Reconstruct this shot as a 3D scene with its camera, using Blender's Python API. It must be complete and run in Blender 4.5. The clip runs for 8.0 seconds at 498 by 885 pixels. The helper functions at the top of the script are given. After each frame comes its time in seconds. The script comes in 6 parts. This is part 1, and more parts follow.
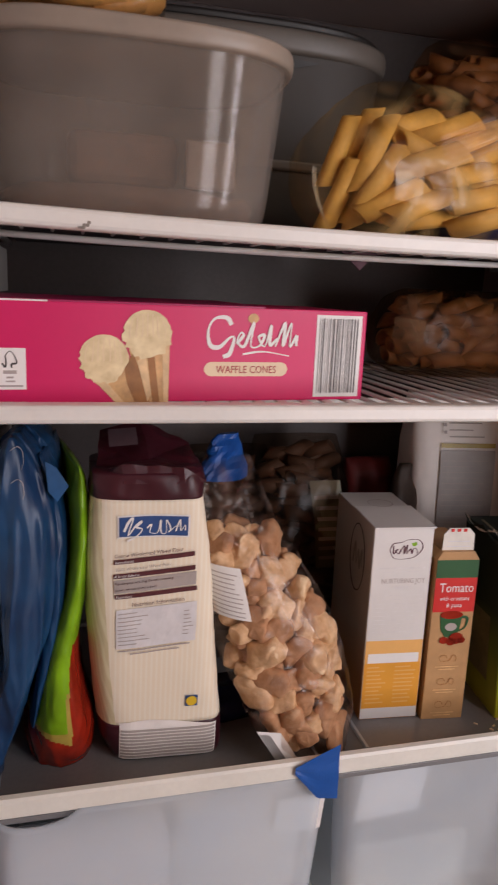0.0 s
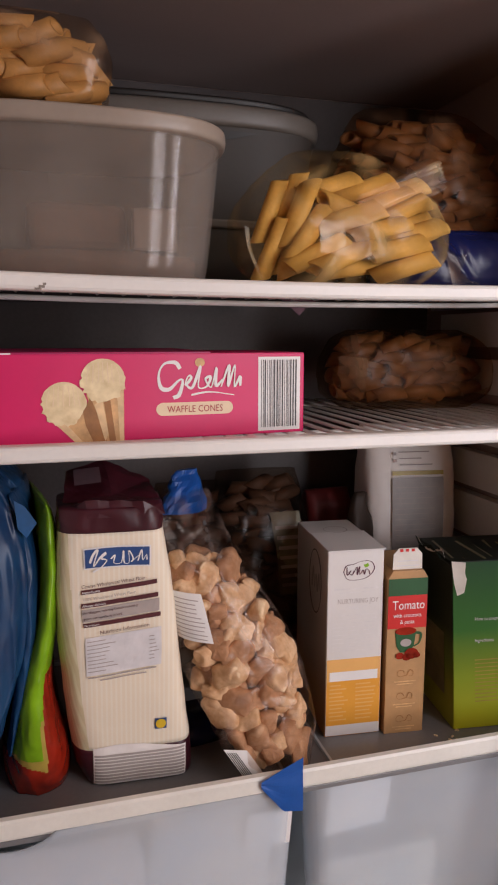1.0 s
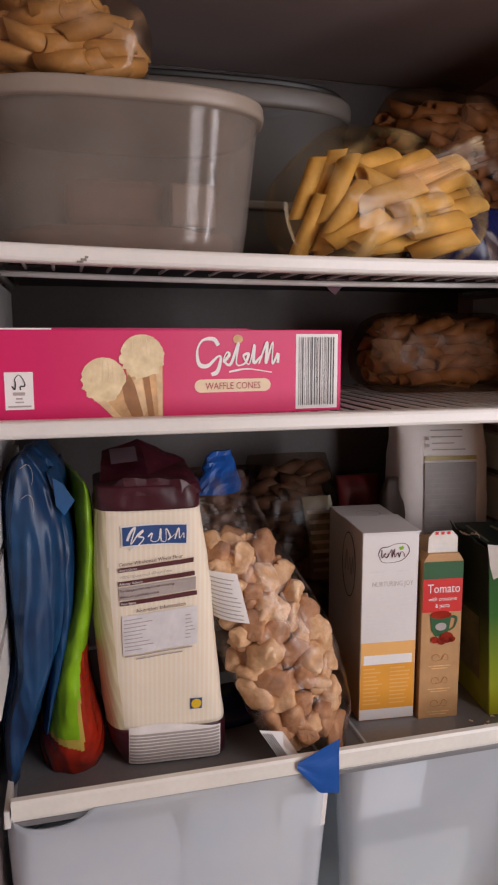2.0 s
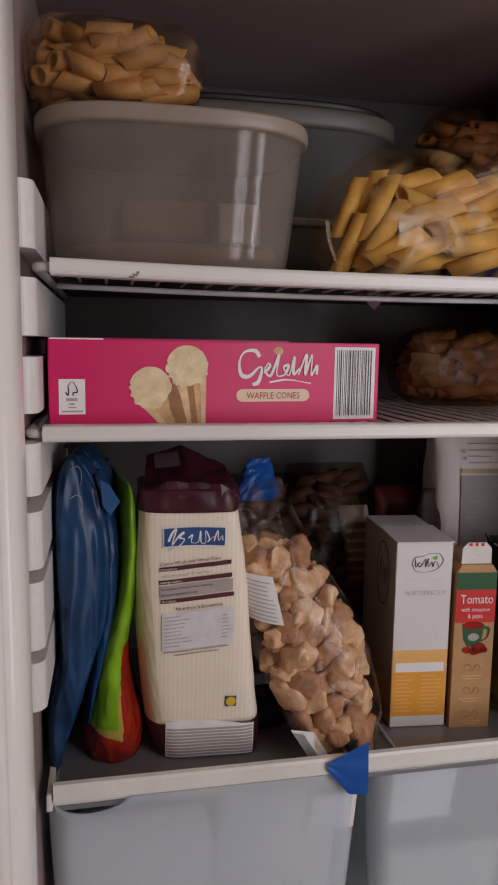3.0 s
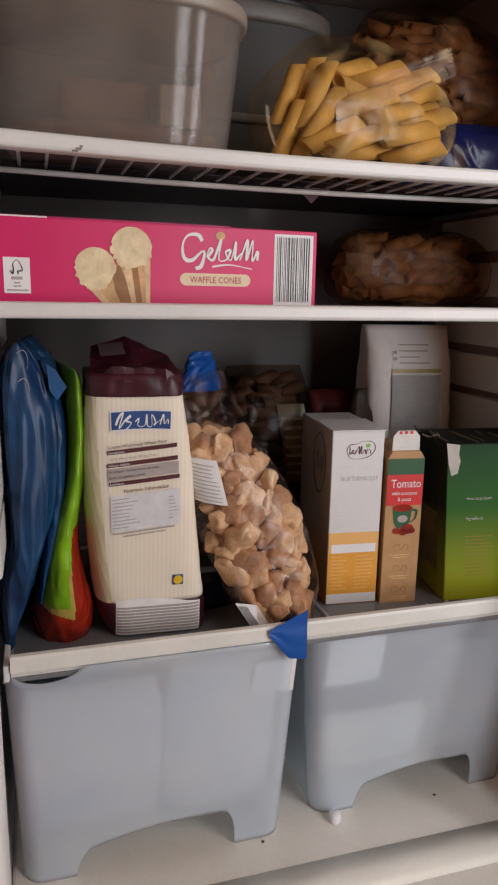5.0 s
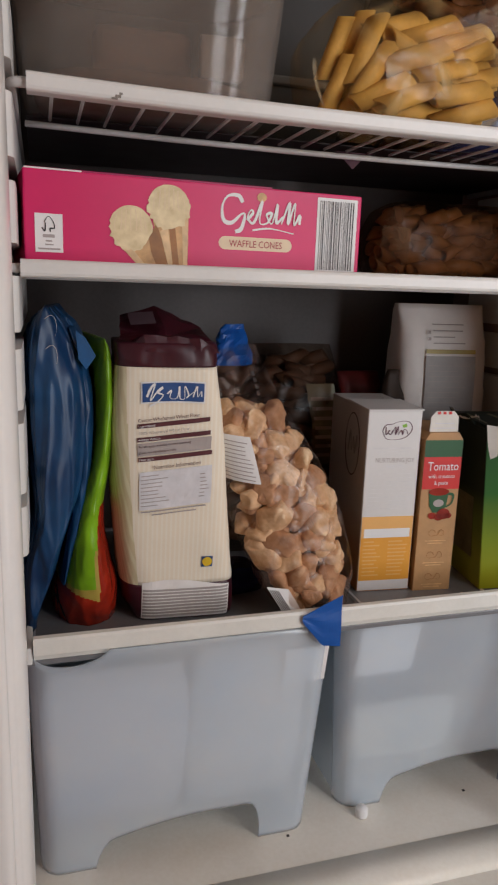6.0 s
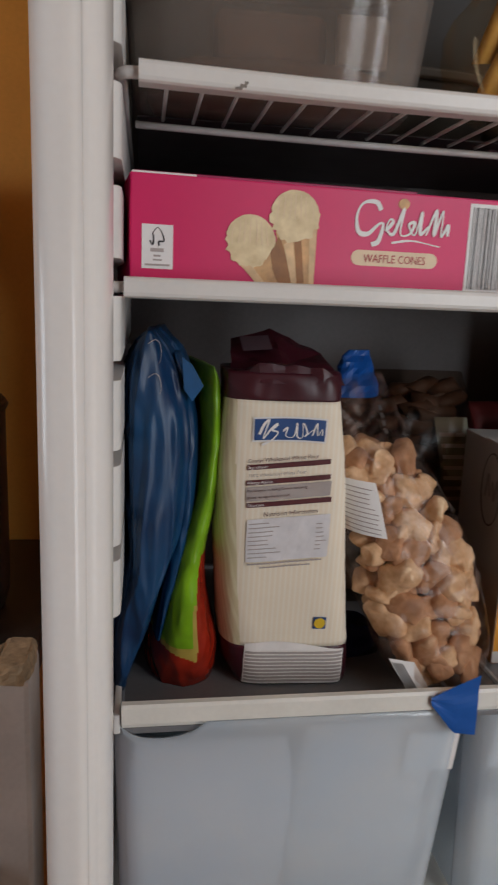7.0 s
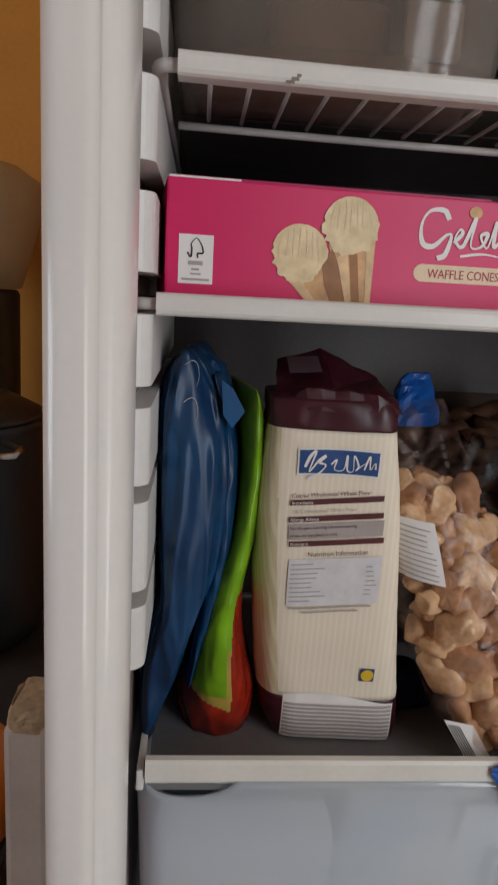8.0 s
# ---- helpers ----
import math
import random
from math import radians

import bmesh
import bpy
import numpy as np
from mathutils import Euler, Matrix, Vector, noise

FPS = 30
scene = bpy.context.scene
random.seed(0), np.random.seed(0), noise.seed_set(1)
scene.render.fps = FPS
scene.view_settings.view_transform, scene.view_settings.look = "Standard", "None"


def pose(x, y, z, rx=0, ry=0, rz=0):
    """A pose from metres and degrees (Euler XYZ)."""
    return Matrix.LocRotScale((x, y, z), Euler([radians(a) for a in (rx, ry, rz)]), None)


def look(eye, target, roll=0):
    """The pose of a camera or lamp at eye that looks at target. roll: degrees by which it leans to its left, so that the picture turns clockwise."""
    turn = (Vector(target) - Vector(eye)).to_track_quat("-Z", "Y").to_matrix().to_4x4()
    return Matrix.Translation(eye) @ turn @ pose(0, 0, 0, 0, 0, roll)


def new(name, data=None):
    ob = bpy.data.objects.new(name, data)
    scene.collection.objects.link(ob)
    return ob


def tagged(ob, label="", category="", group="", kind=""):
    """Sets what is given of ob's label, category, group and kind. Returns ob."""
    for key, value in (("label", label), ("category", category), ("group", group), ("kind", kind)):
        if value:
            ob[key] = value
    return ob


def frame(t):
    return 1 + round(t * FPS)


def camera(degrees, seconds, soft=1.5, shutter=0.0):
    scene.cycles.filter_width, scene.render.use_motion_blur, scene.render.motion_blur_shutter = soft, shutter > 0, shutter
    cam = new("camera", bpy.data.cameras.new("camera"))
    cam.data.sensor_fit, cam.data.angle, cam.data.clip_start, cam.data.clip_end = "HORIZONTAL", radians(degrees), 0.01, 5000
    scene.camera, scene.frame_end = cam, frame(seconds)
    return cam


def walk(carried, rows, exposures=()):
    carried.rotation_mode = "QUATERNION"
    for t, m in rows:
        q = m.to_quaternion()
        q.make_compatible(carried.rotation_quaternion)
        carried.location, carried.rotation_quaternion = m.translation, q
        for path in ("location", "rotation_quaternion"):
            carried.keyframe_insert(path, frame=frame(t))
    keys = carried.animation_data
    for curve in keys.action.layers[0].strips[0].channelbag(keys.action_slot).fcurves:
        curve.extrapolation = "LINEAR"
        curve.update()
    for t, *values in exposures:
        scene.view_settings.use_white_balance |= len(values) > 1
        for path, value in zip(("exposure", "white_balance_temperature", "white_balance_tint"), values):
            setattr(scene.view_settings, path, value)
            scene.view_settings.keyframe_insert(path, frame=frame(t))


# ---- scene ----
cam = camera(38.9, 8.0, 2.0, 0.4)
PATH = [
    (0, (-0.087, -0.486, 1.327), (0.413, 1.404, 0.905), 2.5),
    (0.5, (-0.071, -0.517, 1.326), (0.467, 1.376, 0.971), 1.2),
    (1, (-0.073, -0.543, 1.327), (0.47, 1.359, 1.032), 0.1),
    (2.5, (-0.094, -0.537, 1.302), (0.347, 1.392, 1.011), 0.4),
    (3, (-0.093, -0.563, 1.31), (0.29, 1.381, 1.042), 0.8),
    (3.5, (-0.081, -0.571, 1.287), (0.335, 1.365, 1.009), 0.5),
    (4, (-0.105, -0.577, 1.269), (0.352, 1.34, 0.929), 0.1),
    (4.5, (-0.105, -0.596, 1.269), (0.434, 1.289, 0.873), 0.2),
    (6, (-0.131, -0.56, 1.236), (0.428, 1.311, 0.804), 1.9),
    (6.5, (-0.137, -0.516, 1.248), (0.316, 1.383, 0.813), 2.5),
    (7, (-0.131, -0.47, 1.241), (0.168, 1.465, 0.835), 2.3),
    (7.5, (-0.123, -0.438, 1.235), (0.046, 1.509, 0.81), 2.3),
    (8, (-0.119, -0.419, 1.248), (0.033, 1.535, 0.854), 3.0),
]
EXPOSURES = [(0.0, 0.13, 6600, 19), (1.0, 0.15, 6550, 19), (2.5, 0.17, 6350, 16), (3.0, -0.36, 6250, 15), (3.5, -0.07, 6300, 15), (4.0, 0.08, 6300, 14), (4.5, 0.06, 6300, 13), (6.0, -0.06, 6250, 10), (7.0, -0.3, 6100, 7), (8.0, -0.25, 6050, 6)]
walk(cam, [(t, look(eye, target, roll)) for t, eye, target, roll in PATH], EXPOSURES)

# ---------- light ----------
world = bpy.data.worlds.new("sky")
scene.world = world
world.use_nodes = True
wn = world.node_tree.nodes
sky = wn.new("ShaderNodeTexSky")
sky.sky_type, sky.sun_disc = "NISHITA", False
sky.sun_elevation, sky.sun_rotation = radians(35), radians(200)
world.node_tree.links.new(sky.outputs[0], wn["Background"].inputs[0])
wn["Background"].inputs[1].default_value = 0.12


for pane_x, pane_power in ((0.71, 10.3), (1.27, 14.8)):
    window_glow = new("window_daylight", bpy.data.lights.new("window_daylight", "AREA"))
    window_glow.data.shape, window_glow.data.size, window_glow.data.size_y = "RECTANGLE", 0.24, 1.55
    window_glow.data.energy, window_glow.data.color = pane_power, (0.97, 0.97, 0.98)
    window_glow.matrix_basis = look((pane_x, -1.39, 1.5), (pane_x, 0.0, 1.5))

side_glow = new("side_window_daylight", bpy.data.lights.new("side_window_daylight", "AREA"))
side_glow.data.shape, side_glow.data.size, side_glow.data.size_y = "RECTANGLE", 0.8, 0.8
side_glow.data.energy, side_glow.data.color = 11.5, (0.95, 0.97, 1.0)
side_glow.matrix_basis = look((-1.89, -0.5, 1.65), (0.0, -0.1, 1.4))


# ---------- materials ----------
def mat(name, color, rough=0.5, vary=0.12, scale=18.0, bump=0.0, bump_scale=220.0, metallic=0.0, transmission=0.0,
        coat=0.0, ior=1.45, second=None, crease=None):
    m = bpy.data.materials.new(name)
    m.use_nodes = True
    n, l = m.node_tree.nodes, m.node_tree.links
    p = n["Principled BSDF"]
    tc = n.new("ShaderNodeTexCoord")
    noise_big = n.new("ShaderNodeTexNoise")
    noise_big.inputs["Scale"].default_value, noise_big.inputs["Detail"].default_value = scale, 5.0
    l.new(tc.outputs["Object"], noise_big.inputs["Vector"])
    fine = n.new("ShaderNodeTexNoise")
    fine.inputs["Scale"].default_value, fine.inputs["Detail"].default_value = bump_scale, 3.0
    l.new(tc.outputs["Object"], fine.inputs["Vector"])
    both = n.new("ShaderNodeMath")
    both.operation = "MULTIPLY_ADD"
    l.new(fine.outputs["Fac"], both.inputs[0])
    both.inputs[1].default_value = 0.35
    l.new(noise_big.outputs["Fac"], both.inputs[2])
    ramp = n.new("ShaderNodeValToRGB")
    ramp.color_ramp.elements[0].position, ramp.color_ramp.elements[1].position = 0.42, 0.92
    dark = second or tuple(c * (1 - vary) for c in color)
    light = tuple(min(1.0, c * (1 + vary * 0.5)) for c in color)
    ramp.color_ramp.elements[0].color, ramp.color_ramp.elements[1].color = (*dark, 1), (*light, 1)
    l.new(both.outputs[0], ramp.inputs[0])
    l.new(ramp.outputs[0], p.inputs["Base Color"])
    rr = n.new("ShaderNodeMapRange")
    rr.inputs["To Min"].default_value, rr.inputs["To Max"].default_value = max(0.02, rough * 0.8), min(1, rough * 1.2)
    l.new(noise_big.outputs["Fac"], rr.inputs["Value"])
    l.new(rr.outputs[0], p.inputs["Roughness"])
    p.inputs["Metallic"].default_value, p.inputs["IOR"].default_value = metallic, ior
    p.inputs["Transmission Weight"].default_value, p.inputs["Coat Weight"].default_value = transmission, coat
    if bump:
        b = n.new("ShaderNodeBump")
        b.inputs["Strength"].default_value, b.inputs["Distance"].default_value = bump, 0.0015
        l.new(both.outputs[0], b.inputs["Height"])
        l.new(b.outputs[0], p.inputs["Normal"])
    if crease:
        size, strength, stretch = crease
        mp = n.new("ShaderNodeMapping")
        mp.inputs["Scale"].default_value = (1, 1, stretch)
        l.new(tc.outputs["Object"], mp.inputs["Vector"])
        rd = n.new("ShaderNodeTexNoise")
        rd.noise_type = "RIDGED_MULTIFRACTAL"
        rd.inputs["Scale"].default_value, rd.inputs["Detail"].default_value = size, 3.0
        rd.inputs["Distortion"].default_value = 0.6
        l.new(mp.outputs[0], rd.inputs["Vector"])
        cb = n.new("ShaderNodeBump")
        cb.inputs["Strength"].default_value, cb.inputs["Distance"].default_value = strength, 0.008
        l.new(rd.outputs["Fac"], cb.inputs["Height"])
        if bump:
            l.new(b.outputs[0], cb.inputs["Normal"])
        l.new(cb.outputs[0], p.inputs["Normal"])
    return m


def gradient(name, stops, axis, lo, hi, rough=0.45, bump=0.0):
    """A printed colour gradient along one axis, from lo to hi metres."""
    m = mat(name, (0.5, 0.5, 0.5), rough, bump=bump)
    n, l = m.node_tree.nodes, m.node_tree.links
    tc = n.new("ShaderNodeTexCoord")
    sep = n.new("ShaderNodeSeparateXYZ")
    l.new(tc.outputs["Object"], sep.inputs[0])
    mr = n.new("ShaderNodeMapRange")
    mr.inputs["From Min"].default_value, mr.inputs["From Max"].default_value = lo, hi
    l.new(sep.outputs[axis], mr.inputs["Value"])
    ramp = n.new("ShaderNodeValToRGB")
    el = ramp.color_ramp.elements
    el[0].position, el[0].color = stops[0][0], (*stops[0][1], 1)
    el[1].position, el[1].color = stops[-1][0], (*stops[-1][1], 1)
    for pos, col in stops[1:-1]:
        e = el.new(pos)
        e.color = (*col, 1)
    l.new(mr.outputs[0], ramp.inputs[0])
    l.new(ramp.outputs[0], n["Principled BSDF"].inputs["Base Color"])
    return m


def grazing(n, l, normal=None):
    """A weight that is small face on and rises towards grazing angles, alike from both sides of a thin sheet."""
    lw = n.new("ShaderNodeLayerWeight")
    lw.inputs["Blend"].default_value = 0.5
    if normal is not None:
        l.new(normal, lw.inputs["Normal"])
    pw = n.new("ShaderNodeMath")
    pw.operation = "POWER"
    l.new(lw.outputs["Facing"], pw.inputs[0])
    pw.inputs[1].default_value = 3.5
    ma = n.new("ShaderNodeMath")
    ma.operation = "MULTIPLY_ADD"
    l.new(pw.outputs[0], ma.inputs[0])
    ma.inputs[1].default_value, ma.inputs[2].default_value = 0.75, 0.045
    return ma.outputs[0]


def film(name, gloss=0.12, rough=0.12, haze=0.05, tint=(1, 1, 1), haze_color=(0.8, 0.8, 0.8), crinkle=0.8, scale=38.0):
    """Thin clear plastic: see-through, with a gloss that rises at grazing angles and a little haze."""
    m = bpy.data.materials.new(name)
    m.use_nodes = True
    n, l = m.node_tree.nodes, m.node_tree.links
    n.remove(n["Principled BSDF"])
    clear = n.new("ShaderNodeBsdfTransparent")
    clear.inputs[0].default_value = (*tint, 1)
    milk = n.new("ShaderNodeBsdfDiffuse")
    milk.inputs[0].default_value = (*haze_color, 1)
    shine = n.new("ShaderNodeBsdfGlossy")
    shine.inputs["Roughness"].default_value = rough
    tc = n.new("ShaderNodeTexCoord")
    nz = n.new("ShaderNodeTexNoise")
    nz.noise_type = "RIDGED_MULTIFRACTAL" if crinkle > 0.1 else "FBM"
    nz.inputs["Scale"].default_value, nz.inputs["Detail"].default_value, nz.inputs["Distortion"].default_value = scale, 2.5, 1.0
    l.new(tc.outputs["Object"], nz.inputs["Vector"])
    b = n.new("ShaderNodeBump")
    b.inputs["Strength"].default_value, b.inputs["Distance"].default_value = crinkle, 0.006
    l.new(nz.outputs["Fac"], b.inputs["Height"])
    l.new(b.outputs[0], shine.inputs["Normal"])
    rise = grazing(n, l, b.outputs[0])
    add = n.new("ShaderNodeMath")
    add.operation = "MULTIPLY_ADD"
    l.new(rise, add.inputs[0])
    add.inputs[1].default_value, add.inputs[2].default_value = gloss * 2.2, gloss * 0.1
    a = n.new("ShaderNodeMixShader")
    hz = n.new("ShaderNodeMath")
    hz.operation = "MULTIPLY"
    l.new(nz.outputs["Fac"], hz.inputs[0])
    hz.inputs[1].default_value = haze * 1.6
    l.new(hz.outputs[0], a.inputs[0])
    l.new(clear.outputs[0], a.inputs[1])
    l.new(milk.outputs[0], a.inputs[2])
    c = n.new("ShaderNodeMixShader")
    l.new(add.outputs[0], c.inputs[0])
    l.new(a.outputs[0], c.inputs[1])
    l.new(shine.outputs[0], c.inputs[2])
    l.new(c.outputs[0], n["Material Output"].inputs["Surface"])
    return m


def frosted(name):
    """Milky drawer plastic: light passes through it scattered, with a soft sheen on top."""
    m = bpy.data.materials.new(name)
    m.use_nodes = True
    n, l = m.node_tree.nodes, m.node_tree.links
    n.remove(n["Principled BSDF"])
    tc = n.new("ShaderNodeTexCoord")
    nz = n.new("ShaderNodeTexNoise")
    nz.inputs["Scale"].default_value, nz.inputs["Detail"].default_value = 9.0, 4.0
    l.new(tc.outputs["Object"], nz.inputs["Vector"])
    ramp = n.new("ShaderNodeValToRGB")
    ramp.color_ramp.elements[0].position, ramp.color_ramp.elements[1].position = 0.35, 0.62
    ramp.color_ramp.elements[0].color, ramp.color_ramp.elements[1].color = (0.84, 0.92, 1.0, 1), (0.93, 0.97, 1.0, 1)
    l.new(nz.outputs["Fac"], ramp.inputs[0])
    body = n.new("ShaderNodeBsdfDiffuse")
    l.new(ramp.outputs[0], body.inputs[0])
    through_light = n.new("ShaderNodeBsdfTranslucent")
    l.new(ramp.outputs[0], through_light.inputs[0])
    clear = n.new("ShaderNodeBsdfTransparent")
    clear.inputs[0].default_value = (0.95, 0.975, 1.0, 1)
    shine = n.new("ShaderNodeBsdfGlossy")
    shine.inputs["Roughness"].default_value = 0.13
    rise = grazing(n, l)
    wave = n.new("ShaderNodeBump")
    wave.inputs["Strength"].default_value, wave.inputs["Distance"].default_value = 0.12, 0.01
    l.new(nz.outputs["Fac"], wave.inputs["Height"])
    l.new(wave.outputs[0], shine.inputs["Normal"])
    mix = []
    for k in range(3):
        mix.append(n.new("ShaderNodeMixShader"))
    mix[0].inputs[0].default_value = 0.3
    l.new(body.outputs[0], mix[0].inputs[1])
    l.new(through_light.outputs[0], mix[0].inputs[2])
    mix[1].inputs[0].default_value = 0.56
    l.new(mix[0].outputs[0], mix[1].inputs[1])
    l.new(clear.outputs[0], mix[1].inputs[2])
    l.new(rise, mix[2].inputs[0])
    l.new(mix[1].outputs[0], mix[2].inputs[1])
    l.new(shine.outputs[0], mix[2].inputs[2])
    l.new(mix[2].outputs[0], n["Material Output"].inputs["Surface"])
    return m


def stripes(name, a, b, axis, period, share=0.4, rough=0.55, bump=0.15):
    """Printed stripes of two colours across one axis."""
    m = mat(name, a, rough, bump=bump, bump_scale=400)
    n, l = m.node_tree.nodes, m.node_tree.links
    tc = n.new("ShaderNodeTexCoord")
    sep = n.new("ShaderNodeSeparateXYZ")
    l.new(tc.outputs["Object"], sep.inputs[0])
    md = n.new("ShaderNodeMath")
    md.operation = "PINGPONG"
    l.new(sep.outputs[axis], md.inputs[0])
    md.inputs[1].default_value = period / 2
    mr = n.new("ShaderNodeMapRange")
    mr.inputs["From Min"].default_value, mr.inputs["From Max"].default_value = period / 2 * (share - 0.12), period / 2 * (share + 0.12)
    l.new(md.outputs[0], mr.inputs["Value"])
    mx = n.new("ShaderNodeMix")
    mx.data_type = "RGBA"
    l.new(mr.outputs[0], mx.inputs["Factor"])
    mx.inputs["A"].default_value, mx.inputs["B"].default_value = (*b, 1), (*a, 1)
    l.new(mx.outputs["Result"], n["Principled BSDF"].inputs["Base Color"])
    return m


# White plastic toned down to brown-grey; interior shade is put into the colour.
M_LINER = mat("shade_dimmed_liner", (0.35, 0.27, 0.25), 0.4, 0.06, 9, 0.03)
# Darkened well below the liner, so the deep shade sits in the colour.
M_BACK = mat("shade_darkened_back_wall", (0.088, 0.074, 0.073), 0.5, 0.3, 5, 0.05)
M_ENAMEL = mat("white_enamel", (0.82, 0.81, 0.79), 0.22, 0.05, 7, 0.02)
M_WIRE = mat("white_coated_wire", (0.72, 0.71, 0.69), 0.3, 0.1, 30, 0.05)
M_LIP = mat("white_shelf_trim", (0.78, 0.77, 0.74), 0.32, 0.07, 14, 0.04)
M_CREAMTRIM = mat("cream_shelf_trim", (0.78, 0.77, 0.71), 0.35, 0.1, 14, 0.04)
M_KNOB = mat("white_moulded_plastic", (0.74, 0.74, 0.72), 0.4, 0.08, 16, 0.04)
M_GLASS_SHELF = mat("grey_glass_shelf", (0.2, 0.2, 0.205), 0.2, 0.15, 9, 0.02)
M_FLOOR_IN = mat("cream_liner_floor", (0.85, 0.82, 0.75), 0.3, 0.14, 8, 0.05, second=(0.78, 0.73, 0.63))
M_PINK = mat("pink_card", (0.64, 0.006, 0.115), 0.42, 0.06, 12, 0.03)
M_PINK_DARK = mat("dark_pink_card", (0.34, 0.01, 0.085), 0.45, 0.1, 12, 0.03)
M_WHITE = mat("white_print", (0.8, 0.79, 0.78), 0.5, 0.05, 20)
M_BLACK = mat("black_print", (0.035, 0.03, 0.03), 0.5, 0.1, 20)
M_SCOOP = mat("cream_ice_print", (0.78, 0.66, 0.42), 0.5, 0.3, 90, 0.0, second=(0.6, 0.46, 0.24))
M_CONE = mat("tan_cone_print", (0.72, 0.43, 0.19), 0.5, 0.4, 60)
M_WAFER = mat("pale_wafer_print", (0.78, 0.55, 0.3), 0.5, 0.3, 90)
M_CONE_DARK = mat("brown_cone_print", (0.36, 0.16, 0.05), 0.5, 0.3, 60)
M_PILL = mat("cream_print", (0.78, 0.62, 0.42), 0.5, 0.06, 20)
M_RED_TXT = mat("red_print", (0.42, 0.03, 0.05), 0.5, 0.1, 20)
M_PURPLE = mat("plum_paper", (0.054, 0.009, 0.016), 0.36, 0.35, 30, 0.2, 90, crease=(28, 0.9, 0.8))
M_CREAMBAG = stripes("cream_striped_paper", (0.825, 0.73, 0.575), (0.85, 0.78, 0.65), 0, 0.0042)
# Cream paper with side shade and the lime packet's reflected tint mixed in.
M_CREAMSIDE = stripes("cream_paper_shade_and_bounce", (0.66, 0.58, 0.36), (0.74, 0.68, 0.46), 1, 0.0042)
M_NAVY = mat("navy_print", (0.03, 0.08, 0.24), 0.45, 0.1, 20)
M_GREY_PRINT = mat("grey_print", (0.42, 0.37, 0.35), 0.5, 0.1, 60)
M_PALE_PRINT = mat("pale_grey_print", (0.72, 0.71, 0.73), 0.5, 0.1, 90)
M_FAINT = mat("faint_grey_print", (0.73, 0.71, 0.70), 0.5, 0.1, 90)
M_GREY_DARK = mat("dark_grey_print", (0.36, 0.34, 0.33), 0.5, 0.15, 60)
M_MAROON = mat("maroon_print", (0.1, 0.025, 0.03), 0.5, 0.1, 30)
M_YELLOW = mat("yellow_print", (0.75, 0.5, 0.03), 0.5, 0.1, 30)
M_FILM = film("clear_film", 0.13, 0.22, 0.42, (0.93, 0.87, 0.83), (0.40, 0.275, 0.23), 1.0, 36.0)
M_FILM_HAZY = film("hazy_film", 0.16, 0.2, 0.66, (0.9, 0.84, 0.78), (0.42, 0.25, 0.14), 0.4, 18.0)
# Two darker copies of the hazy film; the back's shade is in them.
M_FILM_DEEP = film("shade_deepened_amber_film", 0.05, 0.25, 0.85, (0.85, 0.75, 0.65), (0.27, 0.135, 0.07), 0.5, 18.0)
M_FILM_DIM = film("shade_dimmed_brown_film", 0.06, 0.2, 0.3, (0.7, 0.62, 0.56), (0.12, 0.08, 0.06), 0.5, 18.0)
M_FILM_PASTA = film("pasta_film", 0.1, 0.2, 0.72, (1, 0.94, 0.84), (0.56, 0.37, 0.15), 0.9, 20.0)
M_CREASE_GLINT = film("crease_glint_film", 0.3, 0.2, 0.4, (1, 1, 1), (0.8, 0.74, 0.7), 0.3, 60.0)
M_CRIMPFILM = film("crimped_film", 0.3, 0.25, 0.5, (1, 0.95, 0.85), (0.85, 0.68, 0.4), 0.3, 30.0)
M_STICKER = mat("mauve_sticker", (0.13, 0.09, 0.105), 0.5, 0.2, 40)
M_TUB = film("smoky_tub_plastic", 0.085, 0.1, 0.27, (0.82, 0.78, 0.74), (0.46, 0.41, 0.37), 0.0, 7.0)
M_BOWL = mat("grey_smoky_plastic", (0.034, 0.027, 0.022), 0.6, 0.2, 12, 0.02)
M_TUBRIM = mat("milky_plastic_rim", (0.34, 0.28, 0.23), 0.35, 0.1, 20, 0.03, transmission=0.15)
M_PENNE = mat("yellow_pasta", (0.61, 0.36, 0.085), 0.6, 0.25, 60, 0.15, 300)
M_RIGATONI = mat("amber_pasta", (0.52, 0.28, 0.09), 0.5, 0.3, 60, 0.15, 300)
# Brown filling darkened to carry the shade at the shelf's back.
M_PULSE = mat("shade_darkened_brown_filling", (0.12, 0.065, 0.04), 0.6, 0.3, 60, 0.15, 300)
M_SPICE = mat("dark_spice_paper", (0.045, 0.028, 0.02), 0.6, 0.3, 60, 0.3, 80)
# Dim copy of the red wrapper colour, for a packet in shade.
M_REDDIM = mat("shade_dimmed_red_paper", (0.13, 0.012, 0.012), 0.55, 0.3, 30, 0.1, 60)
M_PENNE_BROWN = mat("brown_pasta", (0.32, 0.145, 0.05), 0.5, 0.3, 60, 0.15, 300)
M_MAT = mat("dark_plum_added_sheet", (0.03, 0.018, 0.02), 0.5, 0.3, 20, 0.1)
M_BISCUIT = mat("baked_cracker", (0.55, 0.35, 0.215), 0.7, 0.45, 55, 0.7, 260, second=(0.37, 0.19, 0.09))
M_BISCUIT_PALE = mat("pale_cracker", (0.78, 0.60, 0.40), 0.65, 0.35, 60, 0.7, 260, second=(0.6, 0.37, 0.18))
M_CHIP = mat("bare_chipped_metal", (0.26, 0.23, 0.2), 0.6, 0.5, 300, 0.3)
